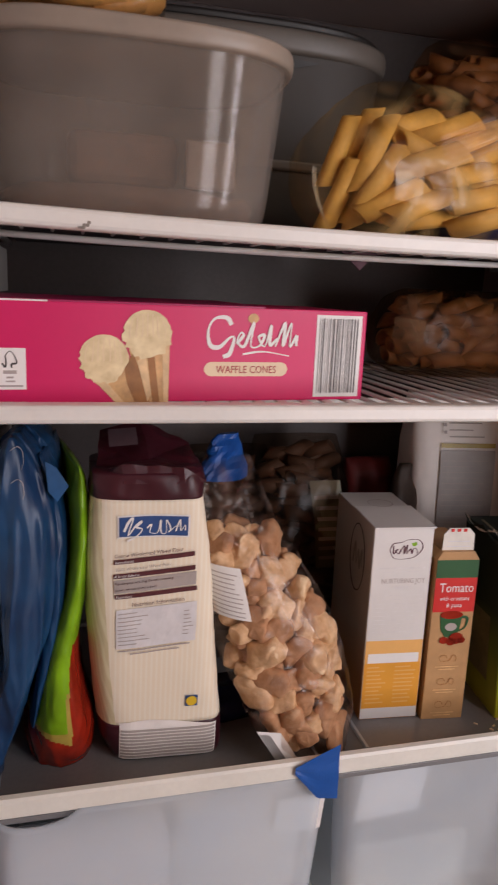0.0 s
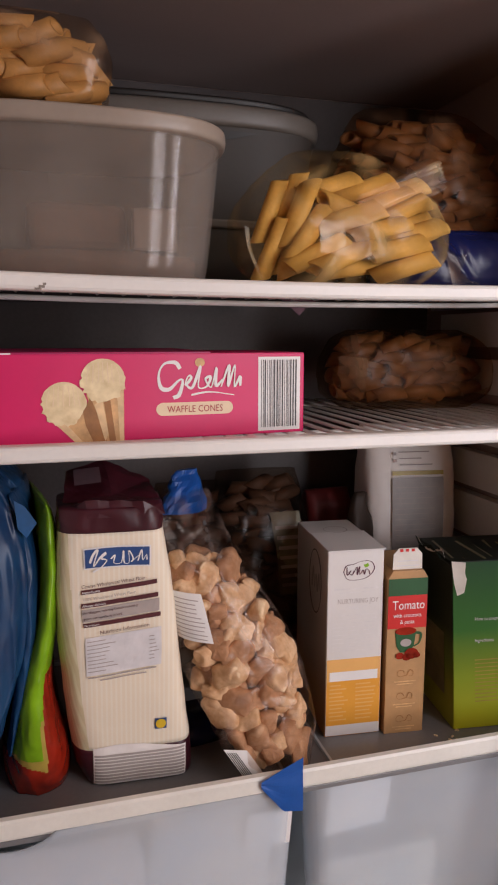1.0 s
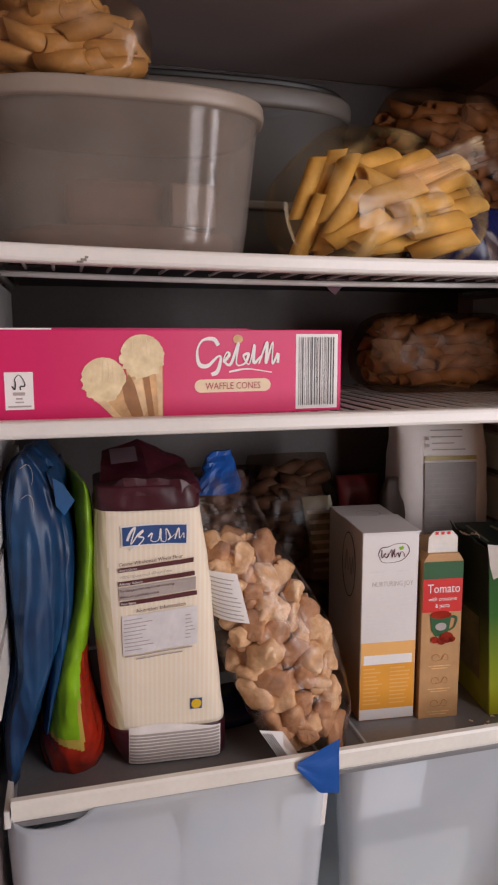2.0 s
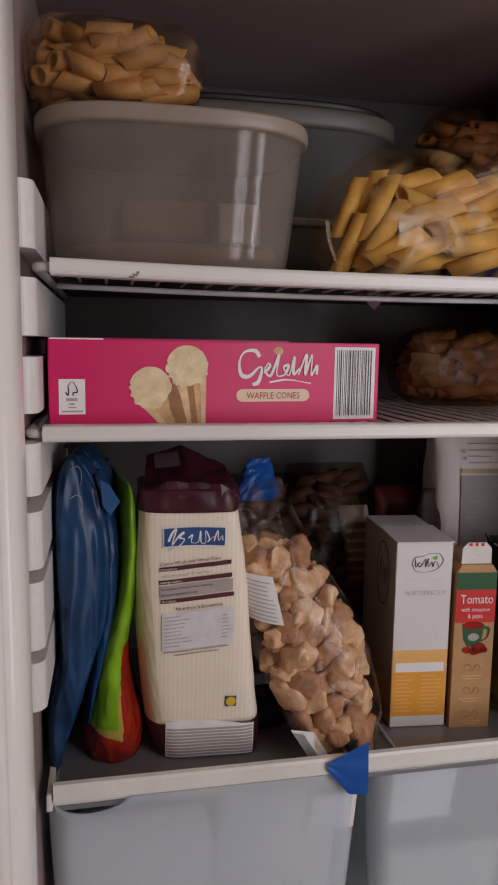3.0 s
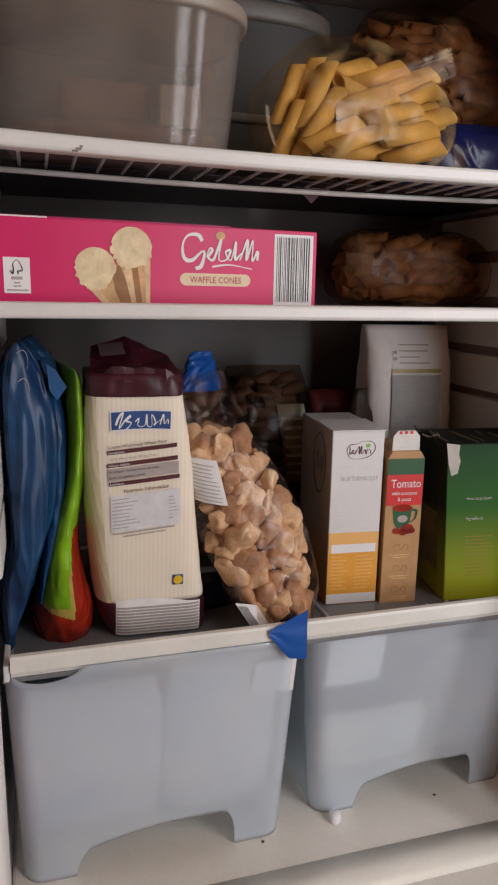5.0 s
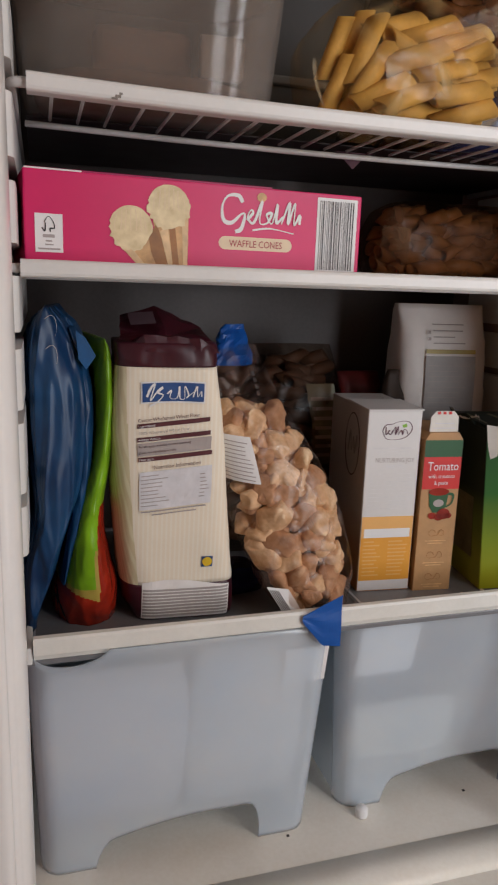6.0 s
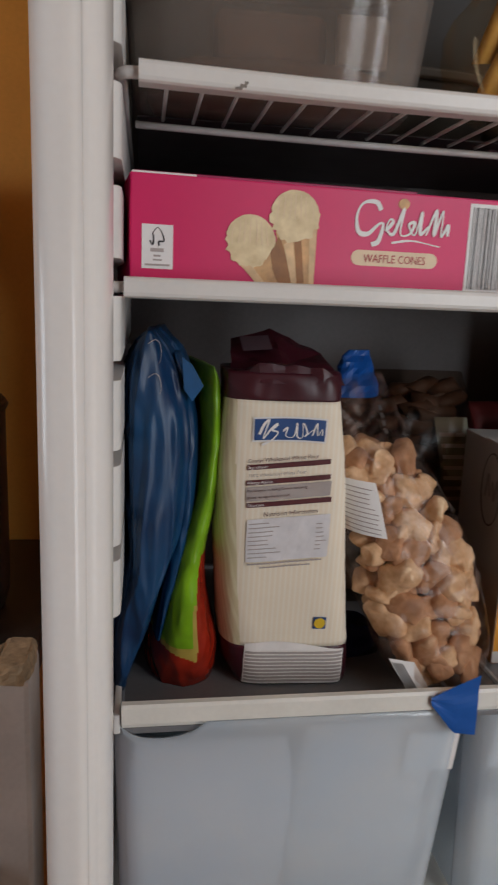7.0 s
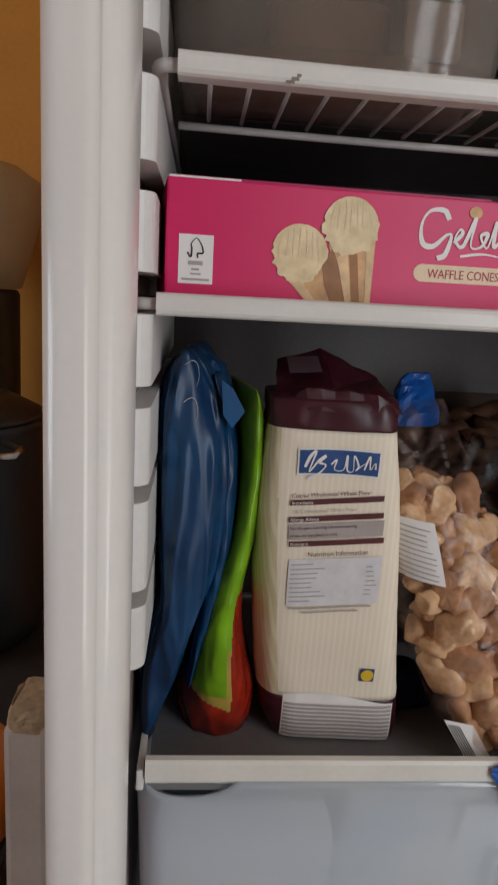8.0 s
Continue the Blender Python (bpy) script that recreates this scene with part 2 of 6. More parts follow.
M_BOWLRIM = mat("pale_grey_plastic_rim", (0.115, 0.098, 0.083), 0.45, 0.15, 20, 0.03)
# Lid plastic; also the painted shade under the oval tub's rim.
M_BOWLDARK = mat("dark_lid_plastic_and_shade", (0.012, 0.01, 0.009), 0.5, 0.2, 20, 0.03)
M_BERRY = mat("berry_print", (0.09, 0.018, 0.04), 0.5, 0.1, 20)
M_BLUEFLAP = mat("blue_film_corner", (0.006, 0.07, 0.2), 0.7, 0.3, 30, 0.1)
M_BLUETAPE = mat("blue_tape", (0.006, 0.085, 0.37), 0.4, 0.15, 40, 0.1)
M_BLUEBAG = mat("blue_plastic_bag", (0.008, 0.055, 0.14), 0.4, 0.5, 14, 0.1, 60, second=(0.003, 0.02, 0.07), crease=(60, 0.75, 0.24))
M_BLUEPACK = mat("dark_blue_wrapper", (0.008, 0.012, 0.07), 0.25, 0.3, 30, 0.1, 60, crease=(24, 0.8, 1))
M_GREENBAG = mat("lime_wrapper", (0.2, 0.42, 0.008), 0.3, 0.45, 18, 0.1, 60, crease=(20, 0.6, 0.35))
M_REDBAG = mat("red_wrapper", (0.3, 0.02, 0.008), 0.25, 0.45, 30, 0.1, 60, crease=(26, 0.6, 0.6))
M_GOLDBAG = mat("gold_print", (0.4, 0.3, 0.06), 0.35, 0.25, 30, 0.3, 60)
M_CARD = mat("white_card", (0.72, 0.70, 0.68), 0.45, 0.05, 14, 0.03)
M_CARD_SIDE = gradient("white_to_orange_card", [(0.0, (0.55, 0.2, 0.03)), (0.22, (0.62, 0.34, 0.15)), (0.45, (0.62, 0.58, 0.54)), (1.0, (0.62, 0.6, 0.58))], 2, 0.915, 1.118)
M_ORANGE = mat("orange_print", (0.8, 0.36, 0.04), 0.45, 0.06, 30)
M_ORANGE_PALE = mat("pale_orange_print", (0.82, 0.45, 0.14), 0.45, 0.06, 30)
M_KRAFT = mat("kraft_card", (0.5, 0.28, 0.12), 0.55, 0.12, 60, 0.1)
M_REDPRINT = mat("bright_red_print", (0.62, 0.02, 0.015), 0.45, 0.06, 30)
M_DKGREEN = mat("dark_green_print", (0.015, 0.09, 0.025), 0.45, 0.1, 30)
M_GREENBOX = gradient("green_to_yellow_card", [(0.0, (0.48, 0.48, 0.015)), (0.3, (0.27, 0.38, 0.012)), (0.6, (0.03, 0.17, 0.015)), (1.0, (0.006, 0.07, 0.014))], 2, 0.92, 1.1, 0.55)
# Side print with its shade mixed in, darker than the lit front.
M_GREENSIDE = gradient("green_card_side_shade", [(0.0, (0.36, 0.37, 0.03)), (0.35, (0.12, 0.17, 0.015)), (0.6, (0.006, 0.018, 0.008)), (1.0, (0.005, 0.012, 0.008))], 2, 0.92, 1.1, 0.6)
M_PAPERBAG = mat("white_paper", (0.88, 0.84, 0.81), 0.6, 0.06, 30, 0.2, 90, crease=(14, 0.3, 0.7))
M_SACHET = mat("olive_sachets", (0.17, 0.16, 0.09), 0.4, 0.4, 60, 0.3, 80)
M_DRAWER = frosted("frosted_drawer_plastic")
M_ORANGE_WALL = mat("orange_painted_wall", (0.72, 0.32, 0.05), 0.7, 0.15, 5, 0.2, 150)
M_ROOM = mat("ochre_painted_wall", (0.42, 0.26, 0.13), 0.7, 0.08, 5, 0.2, 150)
M_TILE = mat("pale_floor_tile", (0.5, 0.46, 0.42), 0.4, 0.15, 6, 0.1)
M_COUNTER = mat("dark_worktop", (0.05, 0.04, 0.035), 0.35, 0.3, 40, 0.05)
M_POT = mat("dark_enamel_pot", (0.025, 0.023, 0.022), 0.35, 0.3, 30, 0.03)
M_STEEL = mat("steel", (0.6, 0.58, 0.55), 0.25, 0.1, 40, metallic=1.0)
M_BEIGE = mat("beige_plastic", (0.55, 0.42, 0.24), 0.45, 0.1, 14, 0.03)
M_BOARD = mat("worn_grey_board", (0.58, 0.53, 0.49), 0.6, 0.15, 20, 0.2)
M_TORN = mat("torn_cardboard_edge", (0.45, 0.33, 0.2), 0.85, 0.4, 120, 0.8, 300)
M_FRUIT = mat("orange_peel", (0.7, 0.2, 0.02), 0.45, 0.15, 30, 0.4, 260)
M_BROWNFILL = mat("brown_crumbs", (0.24, 0.14, 0.1), 0.8, 0.4, 60, 0.6, 200)
M_WHITEFLAP = mat("torn_white_card", (0.75, 0.72, 0.66), 0.7, 0.1, 60, 0.2)


# ---------- building helpers ----------
def thing(name, at, label, category, group="", kind=""):
    ob = new(name)
    ob.empty_display_size = 0.02
    ob.location = at
    return tagged(ob, label, category, group, kind)


def hang(ob, parent):
    ob.parent = parent
    if parent is not None and parent.type == "EMPTY":
        ob.matrix_parent_inverse = Matrix.Translation(parent.location).inverted()
    return ob


def part(name, bm, material, parent, label="", smooth=False):
    me = bpy.data.meshes.new(name)
    bm.normal_update()
    bm.to_mesh(me)
    bm.free()
    for m in material if isinstance(material, (list, tuple)) else [material]:
        me.materials.append(m)
    if smooth:
        me.polygons.foreach_set("use_smooth", [True] * len(me.polygons))
    ob = new(name, me)
    hang(ob, parent)
    joined = name in ("bar_code_print", "table_print", "label_print", "small_print", "crimp_print", "flap_text", "flap_print", "cone_hatching", "crumb_layer")
    return tagged(ob, label, kind="stuff" if joined else "")


def piece(name, me, m, parent):
    ob = new(name, me)
    hang(ob, parent)
    ob.matrix_basis = m
    return ob


def solid(x0, x1, y0, y1, z0, z1, bevel=0.0, seg=2, m=None):
    bm = bmesh.new()
    bmesh.ops.create_cube(bm, size=1, matrix=Matrix.LocRotScale(((x0 + x1) / 2, (y0 + y1) / 2, (z0 + z1) / 2), None, (x1 - x0, y1 - y0, z1 - z0)))
    if bevel:
        bmesh.ops.bevel(bm, geom=bm.edges[:], offset=bevel, segments=seg, profile=0.6, affect="EDGES", clamp_overlap=True)
    if m is not None:
        bm.transform(m)
    return bm


def spline(keys, t):
    """Smooth values between keys (t, a, b, ...), through all of them."""
    if t <= keys[0][0]:
        return keys[0][1:]
    for i in range(len(keys) - 1):
        if t <= keys[i + 1][0]:
            break
    p0, p1, p2, p3 = keys[max(i - 1, 0)], keys[i], keys[i + 1], keys[min(i + 2, len(keys) - 1)]
    u = min(1.0, (t - p1[0]) / (p2[0] - p1[0]))
    out = []
    for k in range(1, len(p1)):
        m1 = (p2[k] - p0[k]) / max(1e-6, p2[0] - p0[0]) * (p2[0] - p1[0])
        m2 = (p3[k] - p1[k]) / max(1e-6, p3[0] - p1[0]) * (p2[0] - p1[0])
        out.append((2 * u**3 - 3 * u**2 + 1) * p1[k] + (u**3 - 2 * u**2 + u) * m1 + (-2 * u**3 + 3 * u**2) * p2[k] + (u**3 - u**2) * m2)
    return tuple(out)


def ring_point(sec, a, e):
    """A point of a rounded-box section (cx, cy, hx, hy, turn) at the angle a."""
    cx, cy, hx, hy, turn = sec
    c, s = math.cos(a), math.sin(a)
    x = math.copysign(abs(c) ** (2 / e), c) * hx
    y = math.copysign(abs(s) ** (2 / e), s) * hy
    t = radians(turn)
    return cx + x * math.cos(t) - y * math.sin(t), cy + x * math.sin(t) + y * math.cos(t)


def loft(keys, lo, hi, rings=40, around=56, e=4.0, crumple=0.0, size=30.0, seed=0.0, cap=True, ridge=0.0, zwarp=None, zs=1.0):
    """A bag or tub: rounded sections (z, cx, cy, hx, hy, turn) joined from lo to hi, with creases."""
    bm = bmesh.new()
    rows = []
    for i in range(rings + 1):
        z = lo + (hi - lo) * i / rings
        sec = spline(keys, z)
        row = []
        for j in range(around):
            x, y = ring_point(sec, 2 * math.pi * j / around, e)
            p = Vector((x, y, z))
            if crumple:
                q = Vector((x * size + seed, y * size, z * size * zs))
                k = noise.noise(q) * 0.6 + (0.5 - abs(noise.noise(q * 1.7 + Vector((5, 1, 3))))) * ridge + noise.noise(q * 3.1) * 0.25
                out = Vector((x - sec[0], y - sec[1], 0))
                if out.length > 1e-6:
                    p += out.normalized() * k * crumple
            if zwarp:
                p.z += zwarp(p)
            row.append(bm.verts.new(p))
        rows.append(row)
    for a, b in zip(rows, rows[1:]):
        for j in range(around):
            bm.faces.new((a[j], a[(j + 1) % around], b[(j + 1) % around], b[j]))
    if cap:
        bm.faces.new(rows[0][::-1])
        bm.faces.new(rows[-1])
    return bm


def flat_map(origin, right, up, out):
    """Maps (u, v, lift) of a print onto a flat face."""
    o, r, u_, n = Vector(origin), Vector(right).normalized(), Vector(up).normalized(), Vector(out).normalized()
    return lambda u, v, w=0.0: o + r * u + u_ * v + n * w


def sheet(points, mapper, lift=0.0004):
    """One flat printed outline, given as (u, v) corners."""
    bm = bmesh.new()
    bm.faces.new([bm.verts.new(mapper(u, v, lift)) for u, v in points])
    return bm


def panel(u0, u1, v0, v1, mapper, lift=0.0004, nu=8, nv=8, wobble=None):
    """A printed rectangle that follows a curved face."""
    bm = bmesh.new()
    g = [[bm.verts.new(mapper(u0 + (u1 - u0) * i / nu, v0 + (v1 - v0) * j / nv + (wobble(u0 + (u1 - u0) * i / nu, j / nv) if wobble else 0), lift)) for i in range(nu + 1)] for j in range(nv + 1)]
    for j in range(nv):
        for i in range(nu):
            bm.faces.new((g[j][i], g[j][i + 1], g[j + 1][i + 1], g[j + 1][i]))
    return bm


def bars(rects, mapper, lift=0.0008, nu=4):
    bm = bmesh.new()
    for u0, u1, v0, v1 in rects:
        lo = [bm.verts.new(mapper(u0 + (u1 - u0) * i / nu, v0, lift)) for i in range(nu + 1)]
        hi = [bm.verts.new(mapper(u0 + (u1 - u0) * i / nu, v1, lift)) for i in range(nu + 1)]
        for i in range(nu):
            bm.faces.new((lo[i], lo[i + 1], hi[i + 1], hi[i]))
    return bm


def stroke(pts, width, mapper, lift=0.0008, steps=60):
    """A printed brush line through the points."""
    keys = [(i, *p) for i, p in enumerate(pts)]
    bm = bmesh.new()
    line = [Vector(spline(keys, (len(pts) - 1) * i / steps)) for i in range(steps + 1)]
    last = None
    for i, p in enumerate(line):
        d = (line[min(i + 1, steps)] - line[max(i - 1, 0)]).normalized()
        n = Vector((-d.y, d.x)) * width * (0.72 + 0.28 * math.sin(i * 0.21 + 0.6)) / 2
        lift_i = lift + i * 2e-6
        pair = (bm.verts.new(mapper(p.x - n.x, p.y - n.y, lift_i)), bm.verts.new(mapper(p.x + n.x, p.y + n.y, lift_i)))
        if last:
            bm.faces.new((last[0], pair[0], pair[1], last[1]))
        last = pair
    return bm


def words(text, size, u, v, mapper, lift=0.0009, align="LEFT", squeeze=1.0, slope=0.0):
    """Lettering as a mesh, laid onto a face."""
    cu = bpy.data.curves.new("lettering", "FONT")
    cu.body, cu.size, cu.align_x = text, size, align
    cu.resolution_u = 2
    ob = new("lettering", cu)
    bpy.context.view_layer.update()
    me = bpy.data.meshes.new_from_object(ob.evaluated_get(bpy.context.evaluated_depsgraph_get()))
    bpy.data.objects.remove(ob)
    bpy.data.curves.remove(cu)
    bm = bmesh.new()
    bm.from_mesh(me)
    bpy.data.meshes.remove(me)
    for w in bm.verts:
        w.co = mapper(u + w.co.x * squeeze, v + w.co.y + slope * w.co.x, lift)
    return bm


def rod(points, r, n=8, closed=False):
    """A round bar through the points."""
    bm = bmesh.new()
    rows = []
    pts = [Vector(p) for p in points]
    for i, p in enumerate(pts):
        d = (pts[min(i + 1, len(pts) - 1)] - pts[max(i - 1, 0)]).normalized()
        side = d.orthogonal().normalized() if abs(d.z) > 0.95 else d.cross(Vector((0, 0, 1))).normalized()
        up = side.cross(d)
        rows.append([bm.verts.new(p + side * r * math.cos(2 * math.pi * k / n) + up * r * math.sin(2 * math.pi * k / n)) for k in range(n)])
    for a, b in zip(rows, rows[1:]):
        for k in range(n):
            bm.faces.new((a[k], a[(k + 1) % n], b[(k + 1) % n], b[k]))
    bm.faces.new(rows[0][::-1])
    bm.faces.new(rows[-1])
    return bm


def extrude_profile(profile, axis, lo, hi, bevel=0.0):
    """A moulding: an outline drawn across one axis ('x': (y, z); 'y': (x, z); 'z': (x, y)) and drawn out along it."""
    place = {"x": lambda a, b, t: (t, a, b), "y": lambda a, b, t: (a, t, b), "z": lambda a, b, t: (a, b, t)}[axis]
    bm = bmesh.new()
    v0 = [bm.verts.new(place(a, b, lo)) for a, b in profile]
    v1 = [bm.verts.new(place(a, b, hi)) for a, b in profile]
    n = len(profile)
    for i in range(n):
        bm.faces.new((v0[i], v0[(i + 1) % n], v1[(i + 1) % n], v1[i]))
    bm.faces.new(v0[::-1])
    bm.faces.new(v1)
    bmesh.ops.recalc_face_normals(bm, faces=bm.faces[:])
    if bevel:
        bmesh.ops.bevel(bm, geom=bm.edges[:], offset=bevel, segments=2, profile=0.6, affect="EDGES", clamp_overlap=True)
    return bm


def revolve(profile, cx, cy, n=40):
    """A round thing from (radius, z) points."""
    bm = bmesh.new()
    rows = [[bm.verts.new((cx + r * math.cos(2 * math.pi * k / n), cy + r * math.sin(2 * math.pi * k / n), z)) for k in range(n)] for r, z in profile]
    for a, b in zip(rows, rows[1:]):
        for k in range(n):
            bm.faces.new((a[k], a[(k + 1) % n], b[(k + 1) % n], b[k]))
    bm.faces.new(rows[0][::-1])
    bm.faces.new(rows[-1])
    return bm


# ---------- the room ----------
def slab(name, x0, x1, y0, y1, z0, z1, material, label, category):
    return tagged(part(name, solid(x0, x1, y0, y1, z0, z1), material, None), label, category, kind="structure")


slab("floor", -2.0, 1.8, -1.6, 0.9, -0.1, 0.0, M_TILE, "pale tiled kitchen floor", "floor")
slab("ceiling", -2.0, 1.8, -1.6, 0.9, 2.4, 2.5, M_ROOM, "plain painted kitchen ceiling", "ceiling")
slab("wall_back", -2.0, 1.8, 0.7, 0.9, 0.0, 2.4, M_ORANGE_WALL, "orange painted kitchen wall behind the worktop", "wall")
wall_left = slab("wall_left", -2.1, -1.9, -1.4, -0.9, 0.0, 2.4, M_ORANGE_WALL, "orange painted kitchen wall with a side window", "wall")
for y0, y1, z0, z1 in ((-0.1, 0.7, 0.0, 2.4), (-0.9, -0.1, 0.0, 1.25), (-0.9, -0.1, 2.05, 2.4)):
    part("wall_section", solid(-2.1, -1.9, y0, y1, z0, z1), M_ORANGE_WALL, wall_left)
slab("wall_right", 1.6, 1.8, -1.4, 0.7, 0.0, 2.4, M_ROOM, "cream painted kitchen wall", "wall")
wall_window = tagged(part("wall_window", solid(-1.9, 0.59, -1.6, -1.4, 0.0, 2.4), M_ROOM, None), "cream painted wall with a tall window opening", "wall", kind="structure")
for x0, x1, z0, z1 in ((1.39, 1.6, 0.0, 2.4), (0.59, 1.39, 0.0, 0.7), (0.59, 1.39, 2.3, 2.4), (0.83, 1.15, 0.7, 2.3)):
    part("wall_section", solid(x0, x1, -1.6, -1.4, z0, z1), M_ROOM, wall_window)

# ---------- the refrigerator ----------
fridge = thing("refrigerator", (0.14, 0.1, 0.0), "white upright refrigerator standing open, used as a food cupboard", "refrigerator")
XL, XR, YB, ZF = -0.158, 0.446, 0.36, 0.665
part("outer_side", solid(-0.1775, XL - 0.004, -0.1, 0.42, 0.0, 1.9, 0.004), M_ENAMEL, fridge)
part("outer_side", solid(XR + 0.004, 0.475, -0.1, 0.42, 0.0, 1.9, 0.004), M_ENAMEL, fridge)
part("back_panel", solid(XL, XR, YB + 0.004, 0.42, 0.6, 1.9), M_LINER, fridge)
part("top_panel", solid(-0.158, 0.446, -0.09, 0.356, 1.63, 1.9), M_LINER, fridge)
part("lower_compartment", solid(XL, XR, -0.13, 0.356, 0.05, 0.63, 0.006), M_ENAMEL, fridge)
rim_keys = [(-0.1785, -0.095), (-0.1785, -0.120), (-0.1785, -0.142), (-0.1765, -0.149), (-0.172, -0.1525), (-0.166, -0.1530), (-0.1605, -0.1522), (-0.1575, -0.1490), (-0.1566, -0.1445), (-0.1545, -0.1415),
            (-0.1515, -0.1395), (-0.1482, -0.1350), (-0.1462, -0.1270), (-0.1456, -0.1150), (-0.1465, -0.1050), (-0.151, -0.0985), (XL - 0.003, -0.095)]
rim = [spline([(i, *q) for i, q in enumerate(rim_keys)], k / 4) for k in range(4 * (len(rim_keys) - 1) + 1)]
part("front_flange", extrude_profile(rim, "z", 0.0, 1.9), M_ENAMEL, fridge, "glossy white rounded front edge", smooth=True)
part("front_flange", extrude_profile([(0.288 - x, y) for x, y in rim], "z", 0.0, 1.9), M_ENAMEL, fridge, smooth=True)
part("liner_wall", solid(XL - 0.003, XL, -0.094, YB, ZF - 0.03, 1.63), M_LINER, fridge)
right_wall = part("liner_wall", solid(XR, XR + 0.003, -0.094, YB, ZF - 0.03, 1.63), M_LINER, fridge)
part("liner_back", solid(XL, XR, YB, YB + 0.003, ZF - 0.03, 1.63), M_BACK, fridge, "mottled grey back wall with interior shade in its colour")
part("liner_floor", solid(XL, XR, -0.1, YB, ZF - 0.03, ZF, 0.004), M_FLOOR_IN, fridge, "stained cream plastic floor")
part("liner_floor_step", extrude_profile([(-0.055, ZF - 0.002), (-0.045, ZF + 0.006), (-0.03, ZF + 0.008), (0.0, ZF + 0.001), (0.0, ZF - 0.002)], "x", XL + 0.002, XR - 0.002), M_FLOOR_IN, fridge, smooth=True)
for x0, y0 in ((0.105, 0.040), (0.329, 0.056)):
    part("crumb", solid(x0, x0 + 0.003, y0, y0 + 0.0025, ZF, ZF + 0.0015, 0.0006), M_BLACK, fridge, "dark crumb")


def support_block(z0, z1, side):
    """A moulded block between which the shelf rods slide in; rounded towards the room."""
    w = 0.0135
    pts = []
    y_front, y_back, r = -0.036, 0.30, 0.011
    for k in range(7):
        a = radians(90 * k / 6)
        pts.append((w - r + r * math.sin(a), y_front + r - r * math.cos(a)))
    pts += [(w, y_back), (0.0, y_back), (0.0, y_front)]
    if side > 0:
        prof = [(XL + 0.0002 + x, y) for x, y in pts]
    else:
        prof = [(XR - 0.0002 - x, y) for x, y in pts]
    bm = extrude_profile(prof, "z", z0, z1)
    keep = [e for e in bm.edges if abs(e.verts[0].co.z - e.verts[1].co.z) < 1e-6 and all(abs(v.co.x - (XL if side > 0 else XR)) > 0.001 for v in e.verts)]
    bmesh.ops.bevel(bm, geom=keep, offset=0.008, segments=4, profile=0.5, affect="EDGES", clamp_overlap=True)
    return bm


for z0, z1 in ((1.377, 1.424), (1.316, 1.357), (1.260, 1.301), (1.199, 1.238), (1.143, 1.187), (1.080, 1.133), (1.031, 1.070)):
    part("shelf_support", support_block(z0, z1, 1), M_KNOB, fridge)
    part("shelf_support", support_block(z0, z1, -1), M_KNOB, fridge)


# ---------- shelves ----------
def wire_shelf(z_top, x_left, label, first, step, n, slats, sag=0.0, rod_y=0.07):
    """A coated wire rack: a flat front trim, bars from front to back, cross rods and side hooks; it may sag in the middle."""
    s = thing("wire_shelf", (0.14, 0.15, z_top - 0.006), label, "shelf", "wire shelves")
    zt, zb, r = z_top, z_top - 0.0125, 0.003
    x_mid, x_half = (x_left + 0.43) / 2, (0.43 - x_left) / 2

    def dip(x):
        return -sag * max(0.0, 1 - ((x - x_mid) / x_half) ** 2)

    prof = [(-0.0265, zb + r), (-0.0265, zt - r), (-0.0255, zt - 0.001), (-0.0235, zt), (-0.012, zt), (-0.0095, zt - 0.002),
            (-0.0095, zb + 0.002), (-0.012, zb), (-0.0235, zb), (-0.0255, zb + 0.001)]
    bm = bmesh.new()
    rows = [[bm.verts.new((x_left + 2 * x_half * i / 16, y, z + dip(x_left + 2 * x_half * i / 16))) for y, z in prof] for i in range(17)]
    for p, q in zip(rows, rows[1:]):
        for k in range(len(prof)):
            bm.faces.new((p[k], p[(k + 1) % len(prof)], q[(k + 1) % len(prof)], q[k]))
    bm.faces.new(rows[0][::-1])
    bm.faces.new(rows[-1])
    bmesh.ops.recalc_face_normals(bm, faces=bm.faces[:])
    part("front_trim", bm, M_LIP, s, "flat white front trim")
    zc = zt - 0.0065
    me = None
    for i in range(n):
        x = first + i * step
        if me is None:
            ob = part("bar", solid(-0.0034, 0.0034, -0.0105, 0.335, z_top - 0.0052, z_top - 0.0035, 0.0007, 2) if slats else rod([(0, -0.012, zc), (0, 0.03, zc), (0, rod_y + 0.002, zc)], 0.0014, 8), M_WIRE, s, smooth=not slats)
            me = ob.data
            ob.matrix_basis = Matrix.Translation((x, 0, dip(x)))
        else:
            piece("bar", me, Matrix.Translation((x, 0, dip(x))), s)
    for y in (0.07, 0.334) if slats else (rod_y,):
        xs = [x_left - 0.003 + (0.437 - x_left) * k / 12 for k in range(13)]
        part("cross_rod", rod([(x, y, zc - 0.0050 + dip(x)) for x in xs], 0.0026, 10), M_WIRE, s, smooth=True)
    for x0, sgn in ((x_left, -1), (0.43, 1)):
        hook = [(x0 - sgn * 0.004, -0.018, zc + 0.0002)]
        for k in range(7):
            a = radians(90 * k / 6)
            hook.append((x0 + sgn * (0.004 + 0.0065 * math.sin(a)), -0.018 + 0.0065 * (1 - math.cos(a)), zc))
        hook += [(x0 + sgn * 0.0105, 0.1, zc), (x0 + sgn * 0.0105, 0.335, zc)]
        part("side_hook", rod(hook, 0.0036, 10), M_WIRE, s, smooth=True)
    return s


